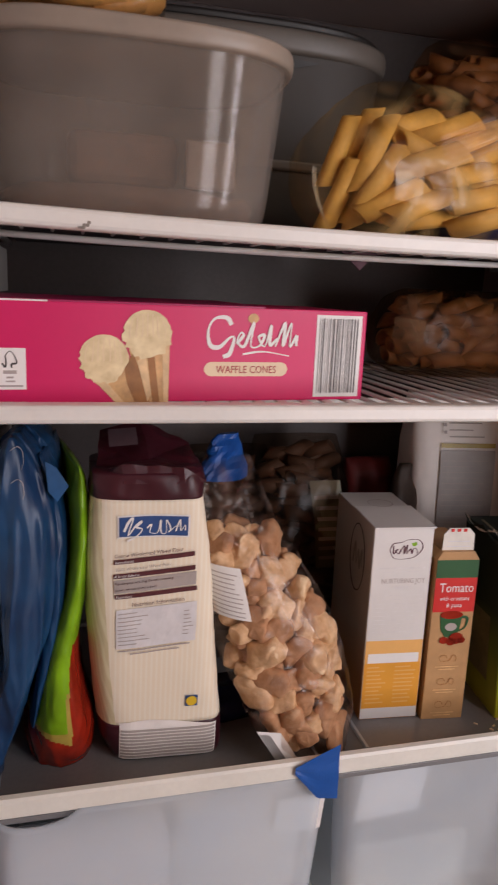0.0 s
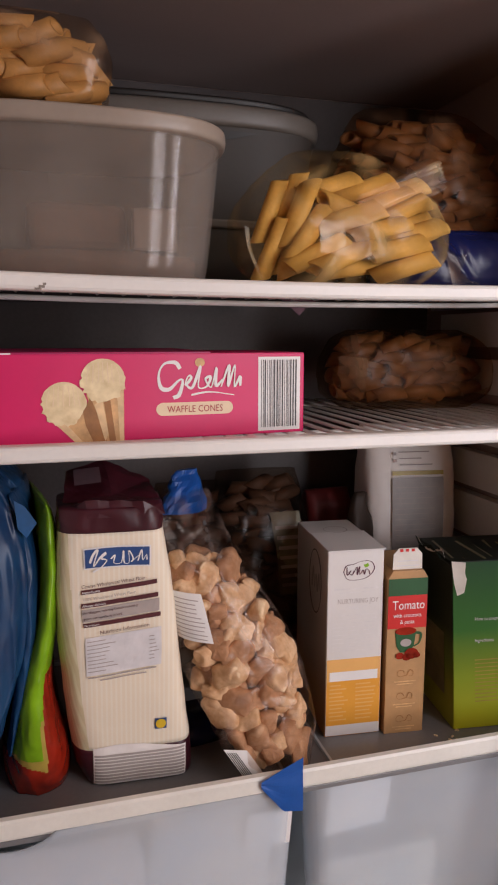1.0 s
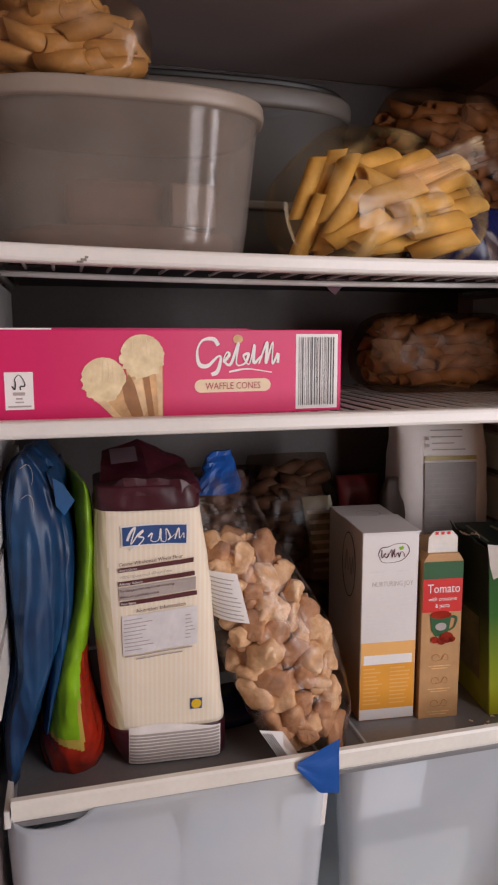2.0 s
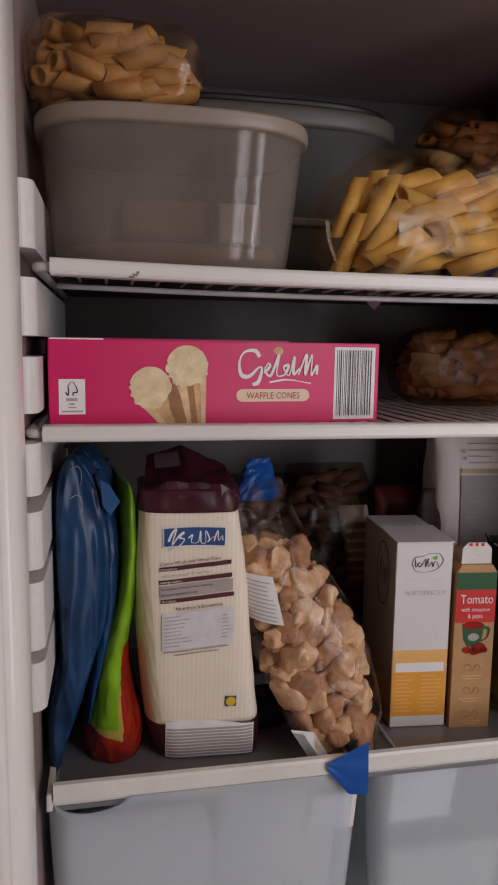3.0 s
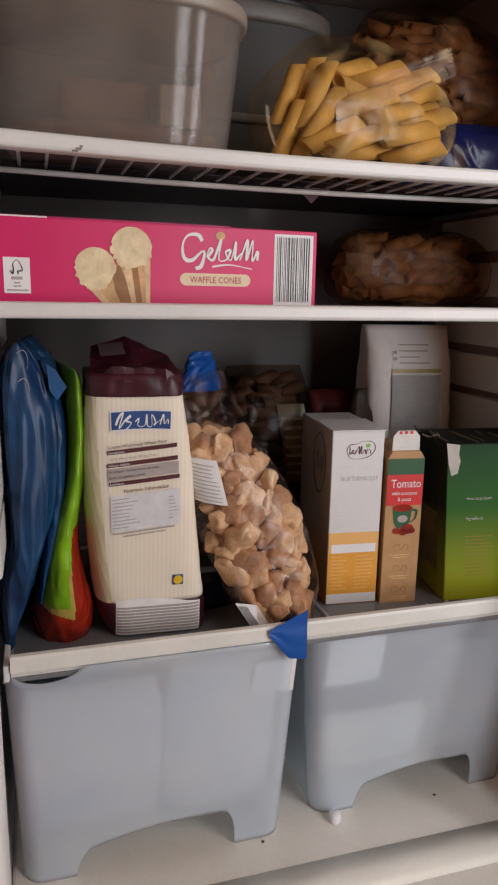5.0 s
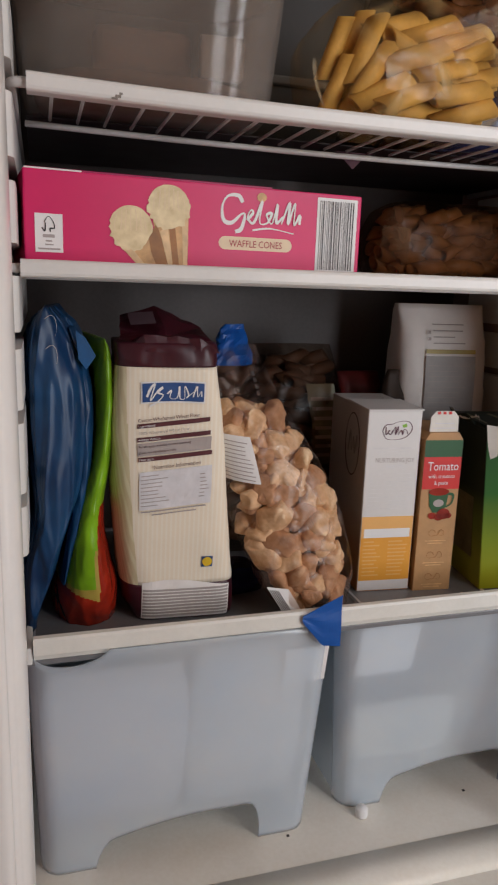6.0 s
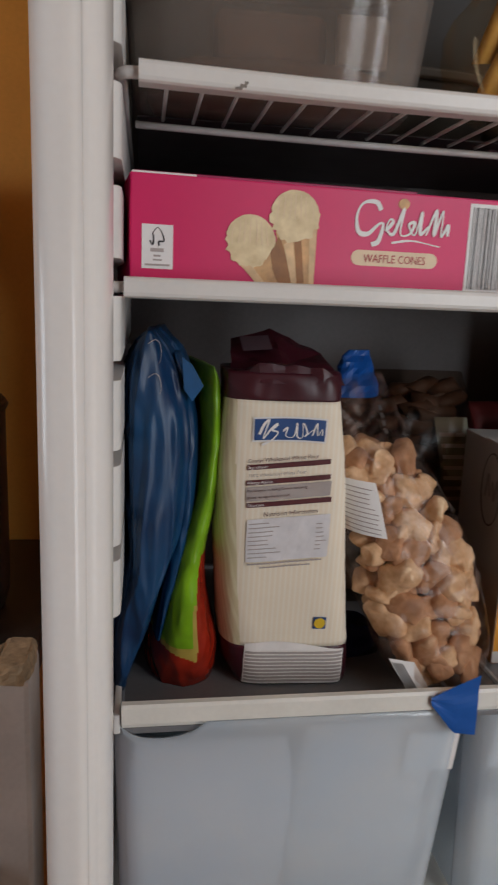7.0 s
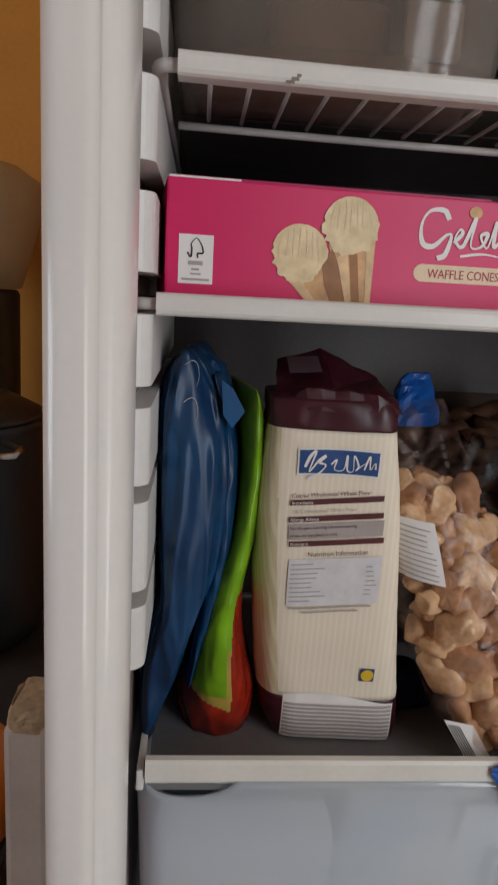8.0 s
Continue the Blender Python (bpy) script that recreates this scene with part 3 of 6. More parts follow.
Z1, Z2, Z3 = 1.3687, 1.2465, 0.9180
shelf_upper = wire_shelf(1.3725, -0.135, "white coated wire shelf holding a tub and pasta bags", -0.118, 0.0223, 24, False, 0.0035, 0.09)
# Added dark sheet: blackens the underside behind the rod and blocks light below.
part("shelf_liner", solid(-0.137, 0.432, 0.094, 0.332, Z1 - 0.0012, Z1, 0.0004), M_MAT, shelf_upper, "dark plum sheet added on the wires, shading below")
part("loose_corner", extrude_profile([(0.140, 1.3625), (0.178, 1.3625), (0.166, 1.3555), (0.158, 1.3475), (0.150, 1.3545)], "y", 0.0945, 0.0957), M_BERRY, shelf_upper, "plum corner of the sheet hanging through the wires")
for x0, x1, z0, z1 in ((-0.0790, -0.0745, 1.3592, 1.3606), (-0.0762, -0.0722, 1.3606, 1.3624), (-0.0735, -0.0712, 1.3624, 1.3640)):
    part("chip", solid(x0, x1, -0.0268, -0.0262, z0, z1, 0.0002), M_CHIP, shelf_upper, "small grey chipped mark")
shelf_middle = wire_shelf(1.2500, -0.143, "white coated wire shelf holding a pink cone box", -0.131, 0.0183, 31, True)

glass_shelf = thing("glass_shelf", (0.14, 0.15, Z3 - 0.005), "grey glass shelf with a cream front trim above the drawers", "shelf")
part("glass_plate", solid(-0.152, 0.442, 0.014, 0.345, Z3 - 0.005, Z3, 0.0008), M_GLASS_SHELF, glass_shelf, "smooth grey glass plate")
part("front_trim", extrude_profile([(0.004, 0.9275), (0.004, 0.940), (0.0055, 0.9425), (0.010, 0.943), (0.016, 0.9385), (0.026, 0.9188), (0.030, 0.9184), (0.030, 0.9182), (0.0145, 0.9182), (0.012, 0.9262)], "x", -0.1445, 0.438), M_CREAMTRIM, glass_shelf, "cream plastic front trim")
part("edge_clip", solid(-0.1505, -0.1455, 0.006, 0.05, 0.9186, 0.934, 0.0015), M_KNOB, glass_shelf)


# ---------- drawers ----------
def drawer(name, x0, x1, y_top, y_foot, label, scoop, taper_left):
    """A frosted drawer: front leaning back to its feet, an arch cut out below, sides, back and bottom."""
    d = thing(name, ((x0 + x1) / 2, y_top + 0.15, ZF), label, "drawer", "frosted drawers")
    zt, t = 0.9235, 0.0028
    w = x1 - x0
    nu, nv = 64, 40

    def top(u):
        if scoop and u < 0.24:
            return zt - 0.0125 * math.sin(math.pi * min(1, max(0, (u - 0.015) / 0.225))) ** 0.6 - 0.001
        return zt

    def low(u):
        if u < 0.19 or u > 0.80:
            return ZF
        rise = 0.030 * math.sin(math.pi * 0.5 * min(1.0, (u - 0.19) / 0.06)) ** 0.7
        arch = 0.020 * math.sin(math.pi * 0.5 * min(1.0, (u - 0.19) / 0.4))
        end = math.sqrt(max(0.0, 1 - max(0.0, (u - 0.745) / 0.055) ** 2))
        return ZF + (rise + arch) * end

    def front(u, v, back=0.0):
        z = low(u) + (top(u) - low(u)) * v
        y = y_foot + (y_top - y_foot) * (z - ZF) / (zt - ZF) + back
        edge = min(u, 1 - u) * w
        if edge < 0.022:
            y += 0.022 - math.sqrt(max(0, 0.022**2 - (0.022 - edge) ** 2))
        fall = 1 - (z - ZF) / (zt - ZF)
        return (x0 + taper_left * fall + u * (w - (taper_left + 0.004) * fall), y, z)

    us = sorted({i / nu for i in range(nu + 1)} | {0.19, 0.192, 0.195, 0.2, 0.205, 0.21, 0.22, 0.235, 0.75, 0.76, 0.77, 0.775, 0.78, 0.785, 0.79, 0.795, 0.798, 0.8, 0.003, 0.007, 0.01, 0.02, 0.03, 0.04, 0.055, 0.945, 0.96, 0.97, 0.98, 0.99, 0.993, 0.997})
    bm = bmesh.new()
    g = [[[bm.verts.new(front(u, j / nv, b)) for u in us] for j in range(nv + 1)] for b in (0.0, t)]
    m = len(us)
    for j in range(nv):
        for i in range(m - 1):
            bm.faces.new((g[0][j][i], g[0][j][i + 1], g[0][j + 1][i + 1], g[0][j + 1][i]))
            bm.faces.new((g[1][j][i], g[1][j + 1][i], g[1][j + 1][i + 1], g[1][j][i + 1]))
    for i in range(m - 1):
        bm.faces.new((g[0][0][i], g[1][0][i], g[1][0][i + 1], g[0][0][i + 1]))
        bm.faces.new((g[0][nv][i], g[0][nv][i + 1], g[1][nv][i + 1], g[1][nv][i]))
    for j in range(nv):
        for i in (0, m - 1):
            bm.faces.new((g[0][j][i], g[0][j + 1][i], g[1][j + 1][i], g[1][j][i]))
    bmesh.ops.recalc_face_normals(bm, faces=bm.faces[:])
    part("front_panel", bm, M_DRAWER, d, "frosted plastic front with an arched cut-out", smooth=True)
    for xs, sgn in ((x0 + max(0.0, taper_left - 0.006), 1), (x1, -1)):
        prof = [(y_foot + 0.018, ZF + 0.006), (y_top + 0.018, zt - 0.002), (0.33, zt - 0.002), (0.33, ZF + 0.006)]
        part("side_panel", extrude_profile(prof, "x", xs + sgn * 0.0062, xs + sgn * 0.0088), M_DRAWER, d)
    part("bottom_panel", solid(x0 + taper_left + 0.006, x1 - 0.012, y_foot + 0.02, 0.326, ZF + 0.05, ZF + 0.0526), M_DRAWER, d)
    part("back_panel", solid(x0 + taper_left + 0.006, x1 - 0.012, 0.327, 0.3296, ZF + 0.006, zt - 0.002), M_DRAWER, d)
    return d


drawer("drawer", -0.152, 0.135, 0.0075, 0.048, "frosted white plastic drawer with a scooped handle corner", True, 0.006)
drawer("drawer", 0.146, 0.438, 0.022, 0.064, "frosted white plastic drawer pushed slightly further in", False, 0.03)
def drawer_packet(x, w, h, y_low, y_high, gap, label, material, seed):
    """A limp packet standing in a drawer, leaning against its sloping front."""
    z = ZF + 0.0535

    def rest(v):
        return y_low + (y_high - y_low) * (v - ZF) / 0.2585 + gap

    p = thing("paper_packet", (x, rest(z) + 0.02, z), label, "packet", "packets in the drawers")
    keys = [(z, x, rest(z) + 0.024, w / 2 - 0.004, 0.018, 0), (z + 0.03, x, rest(z + 0.03) + 0.022, w / 2, 0.0205, 0), (z + h * 0.75, x, rest(z + h * 0.75) + 0.018, w / 2, 0.015, 0), (z + h, x, rest(z + h) + 0.012, w / 2 - 0.008, 0.004, 0)]
    part("wrapper", loft(keys, z, z + h, 26, 64, 5, 0.004, 24, seed, ridge=0.7), material, p, smooth=True)


drawer_packet(-0.0725, 0.137, 0.172, 0.048, 0.0075, 0.010, "pale grey packet standing inside a frosted drawer", M_PALE_PRINT, 1.0)
drawer_packet(0.055, 0.115, 0.186, 0.048, 0.0075, 0.007, "white paper packet standing inside a frosted drawer", M_CARD, 2.0)
# Filler added to imitate floor light showing through the lower front.
drawer_packet(0.245, 0.135, 0.075, 0.064, 0.022, 0.010, "low cream filler in a frosted drawer, imitating floor light", M_FLOOR_IN, 3.0)
drawer_packet(0.372, 0.095, 0.150, 0.064, 0.022, 0.014, "white paper packet standing inside a frosted drawer", M_CARD, 4.0)
for x0, x1, z1, tilt, y_low, y_high in ((0.085, 0.128, 0.898, 0.02, 0.048, 0.0075), (0.170, 0.236, 0.914, 0.04, 0.064, 0.022)):
    z0 = 0.845 if x0 > 0.15 else 0.86
    lean_in = lambda u, v, w=0.0: Vector((u + (v - z0) * tilt, y_low + (y_high - y_low) * (v - ZF) / 0.2585 + 0.0048 + 0.0012 * math.sin(u * 90), v))
    paper = thing("paper_sheet", lean_in((x0 + x1) / 2, z0), "white paper sheet leaning inside a frosted drawer", "paper", "papers in the drawers")
    part("sheet", panel(x0, x1, z0, z1, lean_in, 0.0, 10, 10, lambda u, v: 0.06 * (u - x0) * v), M_WHITE, paper, smooth=True)
cork = thing("white_cap", (0.196, 0.05, ZF), "small white plastic cap on the refrigerator floor", "cap")
part("cap", revolve([(0.0065, ZF), (0.007, ZF + 0.002), (0.007, ZF + 0.009), (0.006, ZF + 0.011)], 0.196, 0.05, 20), M_WHITE, cork, smooth=True)


# ---------- pink cone box ----------
def cone_box():
    phi = radians(5.5)
    L, D, H = 0.28, 0.125, 0.068
    base = Vector((-0.14, 0.0, Z2))
    right, back, up = Vector((math.cos(phi), math.sin(phi), 0)), Vector((-math.sin(phi), math.cos(phi), 0)), Vector((0, 0, 1))
    place = Matrix((( right.x, back.x, 0, base.x), (right.y, back.y, 0, base.y), (0, 0, 1, base.z), (0, 0, 0, 1)))
    b = thing("waffle_cone_box", base + right * L / 2 + back * D / 2, "bright pink cardboard box of waffle cones lying on the wire shelf", "box")
    part("carton", solid(0, L, 0, D, 0, H, 0.0012, 2, place), M_PINK, b)
    part("top_flap", solid(0.002, L * 0.7, 0.001, D - 0.002, H - 0.0005, H + 0.0012, 0.0004, 1, place @ pose(0, 0, 0, 0.5, 0, 0)), M_PINK_DARK, b, "loose darker top flap")
    part("glue_edge", solid(0.001, 0.042, -0.0002, 0.004, H - 0.0004, H + 0.0008, 0.0002, 1, place), M_WHITE, b, "bare white card edge")
    f = flat_map(base, right, up, -back)
    zb = 1.25 - Z2
    # bar code
    code = part("bar_code", panel(0.2375, 0.276, zb - 0.001, zb + 0.061, f, 0.0003, 1, 1), M_WHITE, b, "white bar code panel")
    rng = random.Random(3)
    u, rects = 0.2400, []
    while u < 0.2725:
        w = rng.choice((0.0004, 0.0005, 0.0007, 0.0011))
        rects.append((u, u + w, zb + 0.002, zb + 0.0585))
        u += w + rng.choice((0.0006, 0.0009, 0.0013))
    part("bar_code_print", bars(rects, f, 0.0006, 1), M_BLACK, code)
    # small white label with a plain tree mark
    v0 = 1.257 - Z2
    tag = part("small_label", panel(0.0075, 0.0275, v0 - 0.001, v0 + 0.0265, f, 0.0003, 1, 1), M_WHITE, b, "small white label")
    mark = [(0.0125, v0 + 0.0165), (0.0145, v0 + 0.014), (0.015, v0 + 0.019), (0.0145, v0 + 0.021), (0.0175, v0 + 0.0245), (0.0205, v0 + 0.021), (0.0215, v0 + 0.0165), (0.0185, v0 + 0.016), (0.0185, v0 + 0.0135)]
    part("label_mark", stroke(mark, 0.0011, f, 0.0006, 40), M_BLACK, tag)
    part("label_print", bars([(0.013, 0.0215, v0 + 0.0095, v0 + 0.0118), (0.015, 0.0195, v0 + 0.0065, v0 + 0.0077), (0.0145, 0.0205, v0 + 0.0040, v0 + 0.005), (0.0095, 0.0255, v0 + 0.0008, v0 + 0.002)], f, 0.0006, 1), M_GREY_PRINT, tag)
    # printed cones
    pic = part("cone_picture", sheet([(0.0655, 0.020), (0.0945, 0.031), (0.1095, 0.0), (0.0865, 0.0), (0.0755, 0.0115)], f, 0.0003), M_CONE, b, "printed picture of two filled cones")
    part("cone", sheet([(0.0955, 0.037), (0.1245, 0.041), (0.1240, 0.0), (0.1075, 0.0)], f, 0.0004), M_CONE, pic)
    part("cone_shade", sheet([(0.0925, 0.024), (0.0985, 0.035), (0.1035, 0.022), (0.1105, 0.0), (0.1000, 0.0), (0.0945, 0.013)], f, 0.0005), M_CONE_DARK, pic)
    part("cone_shade", sheet([(0.1085, 0.033), (0.1135, 0.034), (0.1175, 0.0), (0.1125, 0.0)], f, 0.0005), M_CONE_DARK, pic)
    part("cone_wafer", sheet([(0.1015, 0.029), (0.1075, 0.034), (0.1115, 0.006), (0.1090, 0.0)], f, 0.0006), M_WAFER, pic)
    part("cone_wafer", sheet([(0.0665, 0.019), (0.0745, 0.0215), (0.0925, 0.0), (0.0865, 0.0), (0.0755, 0.0115)], f, 0.0006), M_WAFER, pic)
    part("cone_wafer", sheet([(0.1190, 0.038), (0.1240, 0.040), (0.1236, 0.0), (0.1205, 0.0)], f, 0.0006), M_WAFER, pic)
    rng = random.Random(5)
    for cu, cv, r, h in ((0.0785, 0.0305, 0.0165, 0.0007), (0.1085, 0.0475, 0.0168, 0.0008)):
        ring = []
        for k in range(48):
            a = 2 * math.pi * k / 48
            rr = r * (1 + (0.085 * rng.uniform(-1, 1) if math.sin(a) < 0.25 else 0.008 * rng.uniform(-1, 1)))
            ring.append((cu + rr * math.cos(a) * 1.02, cv + rr * math.sin(a)))
        sc = part("scoop", sheet(ring, f, h), M_SCOOP, pic)
        for k in range(7):
            du = r * (-0.7 + 1.4 * k / 6)
            top = math.sqrt(max(0.0, r * r - du * du)) * 0.85
            part("ridge", stroke([(cu + du * 0.9, cv + top), (cu + du + rng.uniform(-0.001, 0.001), cv + top * 0.3), (cu + du * 1.05, cv + top * 0.3 - 0.006)], 0.0007, f, h + 0.0002, 10), M_PILL, sc)
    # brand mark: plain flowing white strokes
    logo = part("brand_mark", stroke([(0.170, 0.0555), (0.166, 0.0605), (0.157, 0.0595), (0.1525, 0.0515), (0.154, 0.041), (0.161, 0.0395), (0.169, 0.0465), (0.172, 0.0455), (0.169, 0.035), (0.164, 0.0325)], 0.0034, f, 0.0004, 70), M_WHITE, b, "white flowing brand mark")
    part("mark_stroke", stroke([(0.174, 0.042), (0.179, 0.048), (0.177, 0.050), (0.1745, 0.044), (0.180, 0.0405), (0.187, 0.0575), (0.185, 0.041), (0.192, 0.041), (0.1955, 0.0485), (0.191, 0.047), (0.196, 0.0405), (0.2005, 0.056), (0.2, 0.0415), (0.206, 0.0465), (0.2045, 0.041), (0.2115, 0.058), (0.2105, 0.041), (0.2165, 0.058), (0.216, 0.0405), (0.221, 0.0485), (0.221, 0.041)], 0.0024, f, 0.0007, 160), M_WHITE, logo)
    part("mark_underline", stroke([(0.179, 0.0345), (0.195, 0.0365), (0.216, 0.0335)], 0.0016, f, 0.0004, 24), M_WHITE, logo)
    part("mark_dot", sheet([(0.1865 + 0.0042 * math.cos(2 * math.pi * k / 16), 0.0605 + 0.0036 * math.sin(2 * math.pi * k / 16)) for k in range(16)], f, 0.00055), M_CONE, logo)
    # pill with words
    pill = [(0.1555 + 0.0055 * math.cos(radians(a)), 0.0235 + 0.0052 * math.sin(radians(a))) for a in range(90, 271, 15)] + [(0.2095 + 0.0055 * math.cos(radians(a)), 0.0235 + 0.0052 * math.sin(radians(a))) for a in range(-90, 91, 15)]
    pl = part("name_pill", sheet(pill, f, 0.0003), M_PILL, b, "cream name pill")
    part("lettering", words("WAFFLE CONES", 0.0078, 0.1825, 0.0207, f, 0.0006, "CENTER", 0.84), M_RED_TXT, pl)


cone_box()


# ---------- flour bag ----------
def flour_bag():
    b = thing("flour_bag", (-0.012, 0.1, Z3), "cream striped paper flour bag with a plum folded top, leaning slightly", "flour bag")
    keys = [(Z3, -0.001, 0.1055, 0.0470, 0.040, -4), (0.923, -0.001, 0.1045, 0.0490, 0.0425, -4), (0.945, -0.0025, 0.101, 0.0495, 0.043, -4), (0.98, -0.0065, 0.096, 0.0490, 0.043, -4), (1.05, -0.0130, 0.087, 0.0480, 0.042, -4),
            (1.12, -0.0185, 0.078, 0.0458, 0.0395, -4), (1.165, -0.0225, 0.0735, 0.0425, 0.038, -4), (1.183, -0.0240, 0.0745, 0.0425, 0.0380, -4), (1.1905, -0.0250, 0.0800, 0.0420, 0.0350, -4), (1.1945, -0.0265, 0.0950, 0.041, 0.0260, -4), (1.205, -0.0300, 0.1060, 0.034, 0.018, -4), (1.2145, -0.034, 0.1130, 0.021, 0.009, -4)]
    def bulge(bm):
        """Pushes the folded left side outwards, most at half depth."""
        for v in bm.verts:
            cx, cy, hx, hy, _ = spline(keys, v.co.z)
            side = min(1.0, max(0.0, ((cx - v.co.x) / hx - 0.55) / 0.4))
            deep = min(1.0, max(0.0, (v.co.y - (cy - hy)) / (1.35 * hy)))
            k = min(1.0, (v.co.z - Z3) / 0.02) * (1.0 if v.co.z < 1.11 else max(0.0, 1 - (v.co.z - 1.11) / 0.09))
            v.co.x -= 0.0125 * side * math.sin(math.pi * 0.62 * deep) * k
        return bm

    part("lower_wrap", bulge(loft(keys, Z3, 0.958, 12, 96, 6.5, 0.0016, 38)), M_PURPLE, b, "plum printed base", smooth=True)
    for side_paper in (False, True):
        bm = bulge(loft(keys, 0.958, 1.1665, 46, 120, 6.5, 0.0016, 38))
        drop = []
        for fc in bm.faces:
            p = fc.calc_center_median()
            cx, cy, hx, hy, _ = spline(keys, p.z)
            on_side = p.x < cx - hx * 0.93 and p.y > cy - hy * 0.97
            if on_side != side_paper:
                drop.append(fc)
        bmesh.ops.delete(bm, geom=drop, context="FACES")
        part("side_gusset" if side_paper else "paper_body", bm, M_CREAMSIDE if side_paper else M_CREAMBAG, b, "side paper with shade and lime bounce in its colour" if side_paper else "cream paper with fine vertical stripes", smooth=True)
    part("folded_top", bulge(loft(keys, 1.1665, 1.1865, 14, 84, 5.0, 0.0030, 26, 0.4, ridge=1.2)), M_PURPLE, b, "plum glossy folded top", smooth=True)
    # the top folded down: a front crease, a hollow behind it and a ridge that falls to one side
    bm = bmesh.new()
    A, B, C, D, E, F, G, H, I, J = [bm.verts.new(p) for p in ((-0.066, 0.060, 1.183), (-0.046, 0.0415, 1.1935), (0.001, 0.0375, 1.1915), (0.0195, 0.052, 1.182), (-0.060, 0.108, 1.2065), (-0.027, 0.114, 1.2155),
                                                              (0.014, 0.100, 1.197), (-0.022, 0.070, 1.1900), (-0.056, 0.113, 1.184), (0.014, 0.106, 1.184))]
    K, L, M, N = [bm.verts.new(p) for p in ((-0.0655, 0.050, 1.178), (-0.046, 0.0360, 1.180), (0.001, 0.0335, 1.179), (0.0195, 0.042, 1.178))]
    for q in ((A, B, H), (A, H, E), (B, C, H), (C, D, H), (D, G, H), (E, H, F), (H, G, F), (E, F, I), (F, G, J), (F, J, I), (K, L, B, A), (L, M, C, B), (M, N, D, C), (A, E, I), (D, J, G)):
        bm.faces.new(q)
    bmesh.ops.triangulate(bm, faces=bm.faces[:])
    bmesh.ops.subdivide_edges(bm, edges=bm.edges[:], cuts=4, use_grid_fill=True)
    for v in bm.verts:
        v.co += Vector((noise.noise(v.co * 70), noise.noise(v.co * 70 + Vector((3, 0, 0))), noise.noise(v.co * 70 + Vector((0, 5, 0))))) * 0.0017
    bmesh.ops.recalc_face_normals(bm, faces=bm.faces[:])
    part("top_fold", bm, M_PURPLE, b, "plum paper folded down over the opening")

    def f(x, z, lift=0.0):
        sec = spline(keys, z)
        cx, cy, hx, hy, turn = sec
        t = radians(turn)
        u = max(-0.999, min(0.999, (x - cx) / hx))
        yy = -hy * (1 - abs(u) ** 6.5) ** (1 / 6.5)
        px, py = cx + u * hx * math.cos(t) - yy * math.sin(t), cy + u * hx * math.sin(t) + yy * math.cos(t)
        q = Vector((px * 38, py * 38, z * 38))
        k = noise.noise(q) * 0.6 + noise.noise(q * 3.1) * 0.25
        out = Vector((px - cx, py - cy, 0)).normalized()
        p = Vector((px, py, z)) + out * (k * 0.0016)
        return p + Vector((-0.07, -1, 0.1)).normalized() * (lift + 0.0006)

    # crimped code panel at the foot
    foot = part("code_panel", panel(-0.0435, 0.0405, 0.9205, 0.959, f, 0.0004, 26, 8, lambda u, v: 0.0045 * math.sin((u + 0.05) * 48) * v), M_PAPERBAG, b, "white panel of grey code lines")
    part("bar_code_print", bars([(-0.0425, 0.0395, 0.9232 + k * 0.0035, 0.9255 + k * 0.0035) for k in range(9)], f, 0.0011, 20), M_GREY_PRINT, foot)
    # emblem
    lg = part("brand_panel", panel(-0.0475, 0.0085, 1.1345, 1.1535, f, 0.0005, 18, 5, lambda u, v: 0.0012 * math.sin((u + 0.047) * 55)), M_WHITE, b, "navy brand panel edged in white")
    part("panel_fill", panel(-0.0462, 0.0072, 1.1358, 1.1522, f, 0.0009, 18, 5, lambda u, v: 0.0012 * math.sin((u + 0.047) * 55)), M_NAVY, lg)
    part("panel_stroke", stroke([(-0.0425, 0 + 1.1405), (-0.039, 1.1485), (-0.0355, 1.1515), (-0.0395, 1.1375), (-0.0335, 1.1455), (-0.029, 1.149), (-0.033, 1.1445), (-0.0285, 1.1425), (-0.033, 1.1365), (-0.040, 1.1325)], 0.0022, f, 0.0013, 60), M_WHITE, lg)
    part("panel_stroke", stroke([(-0.025, 1.1435), (-0.0215, 1.1465), (-0.0225, 1.1400), (-0.0165, 1.1400), (-0.0145, 1.1500), (-0.0140, 1.1400), (-0.010, 1.1395), (-0.010, 1.1500), (-0.0065, 1.1430), (-0.008, 1.1400), (-0.002, 1.1450), (-0.0025, 1.1405), (0.0005, 1.150), (0.0015, 1.1410), (0.0045, 1.1455), (0.005, 1.1410)], 0.0013, f, 0.0013, 120), M_WHITE, lg)
    # printed text block; the rows rise slightly to the right
    L = lambda x, z, lift=0.0: f(x, z + 0.10 * (x + 0.05), lift)
    part("band", bars([(-0.050, 0.0135, 1.1123, 1.1163)], L, 0.0008, 16), M_MAROON, b)
    part("band", bars([(-0.050, 0.0145, 1.1000, 1.1040)], L, 0.0008, 16), M_MAROON, b)
    part("band", bars([(-0.049, 0.0165, 1.0815, 1.0855)], L, 0.0008, 16), M_MAROON, b)
    part("advice_block", bars([(-0.0495, 0.0155, 1.0868, 1.0985)], L, 0.0007, 16), M_GREY_PRINT, b)
    part("nutrition_table", panel(-0.0475, 0.017, 1.035, 1.0715, L, 0.0006, 16, 6), M_PALE_PRINT, b, "pale grey nutrition table")
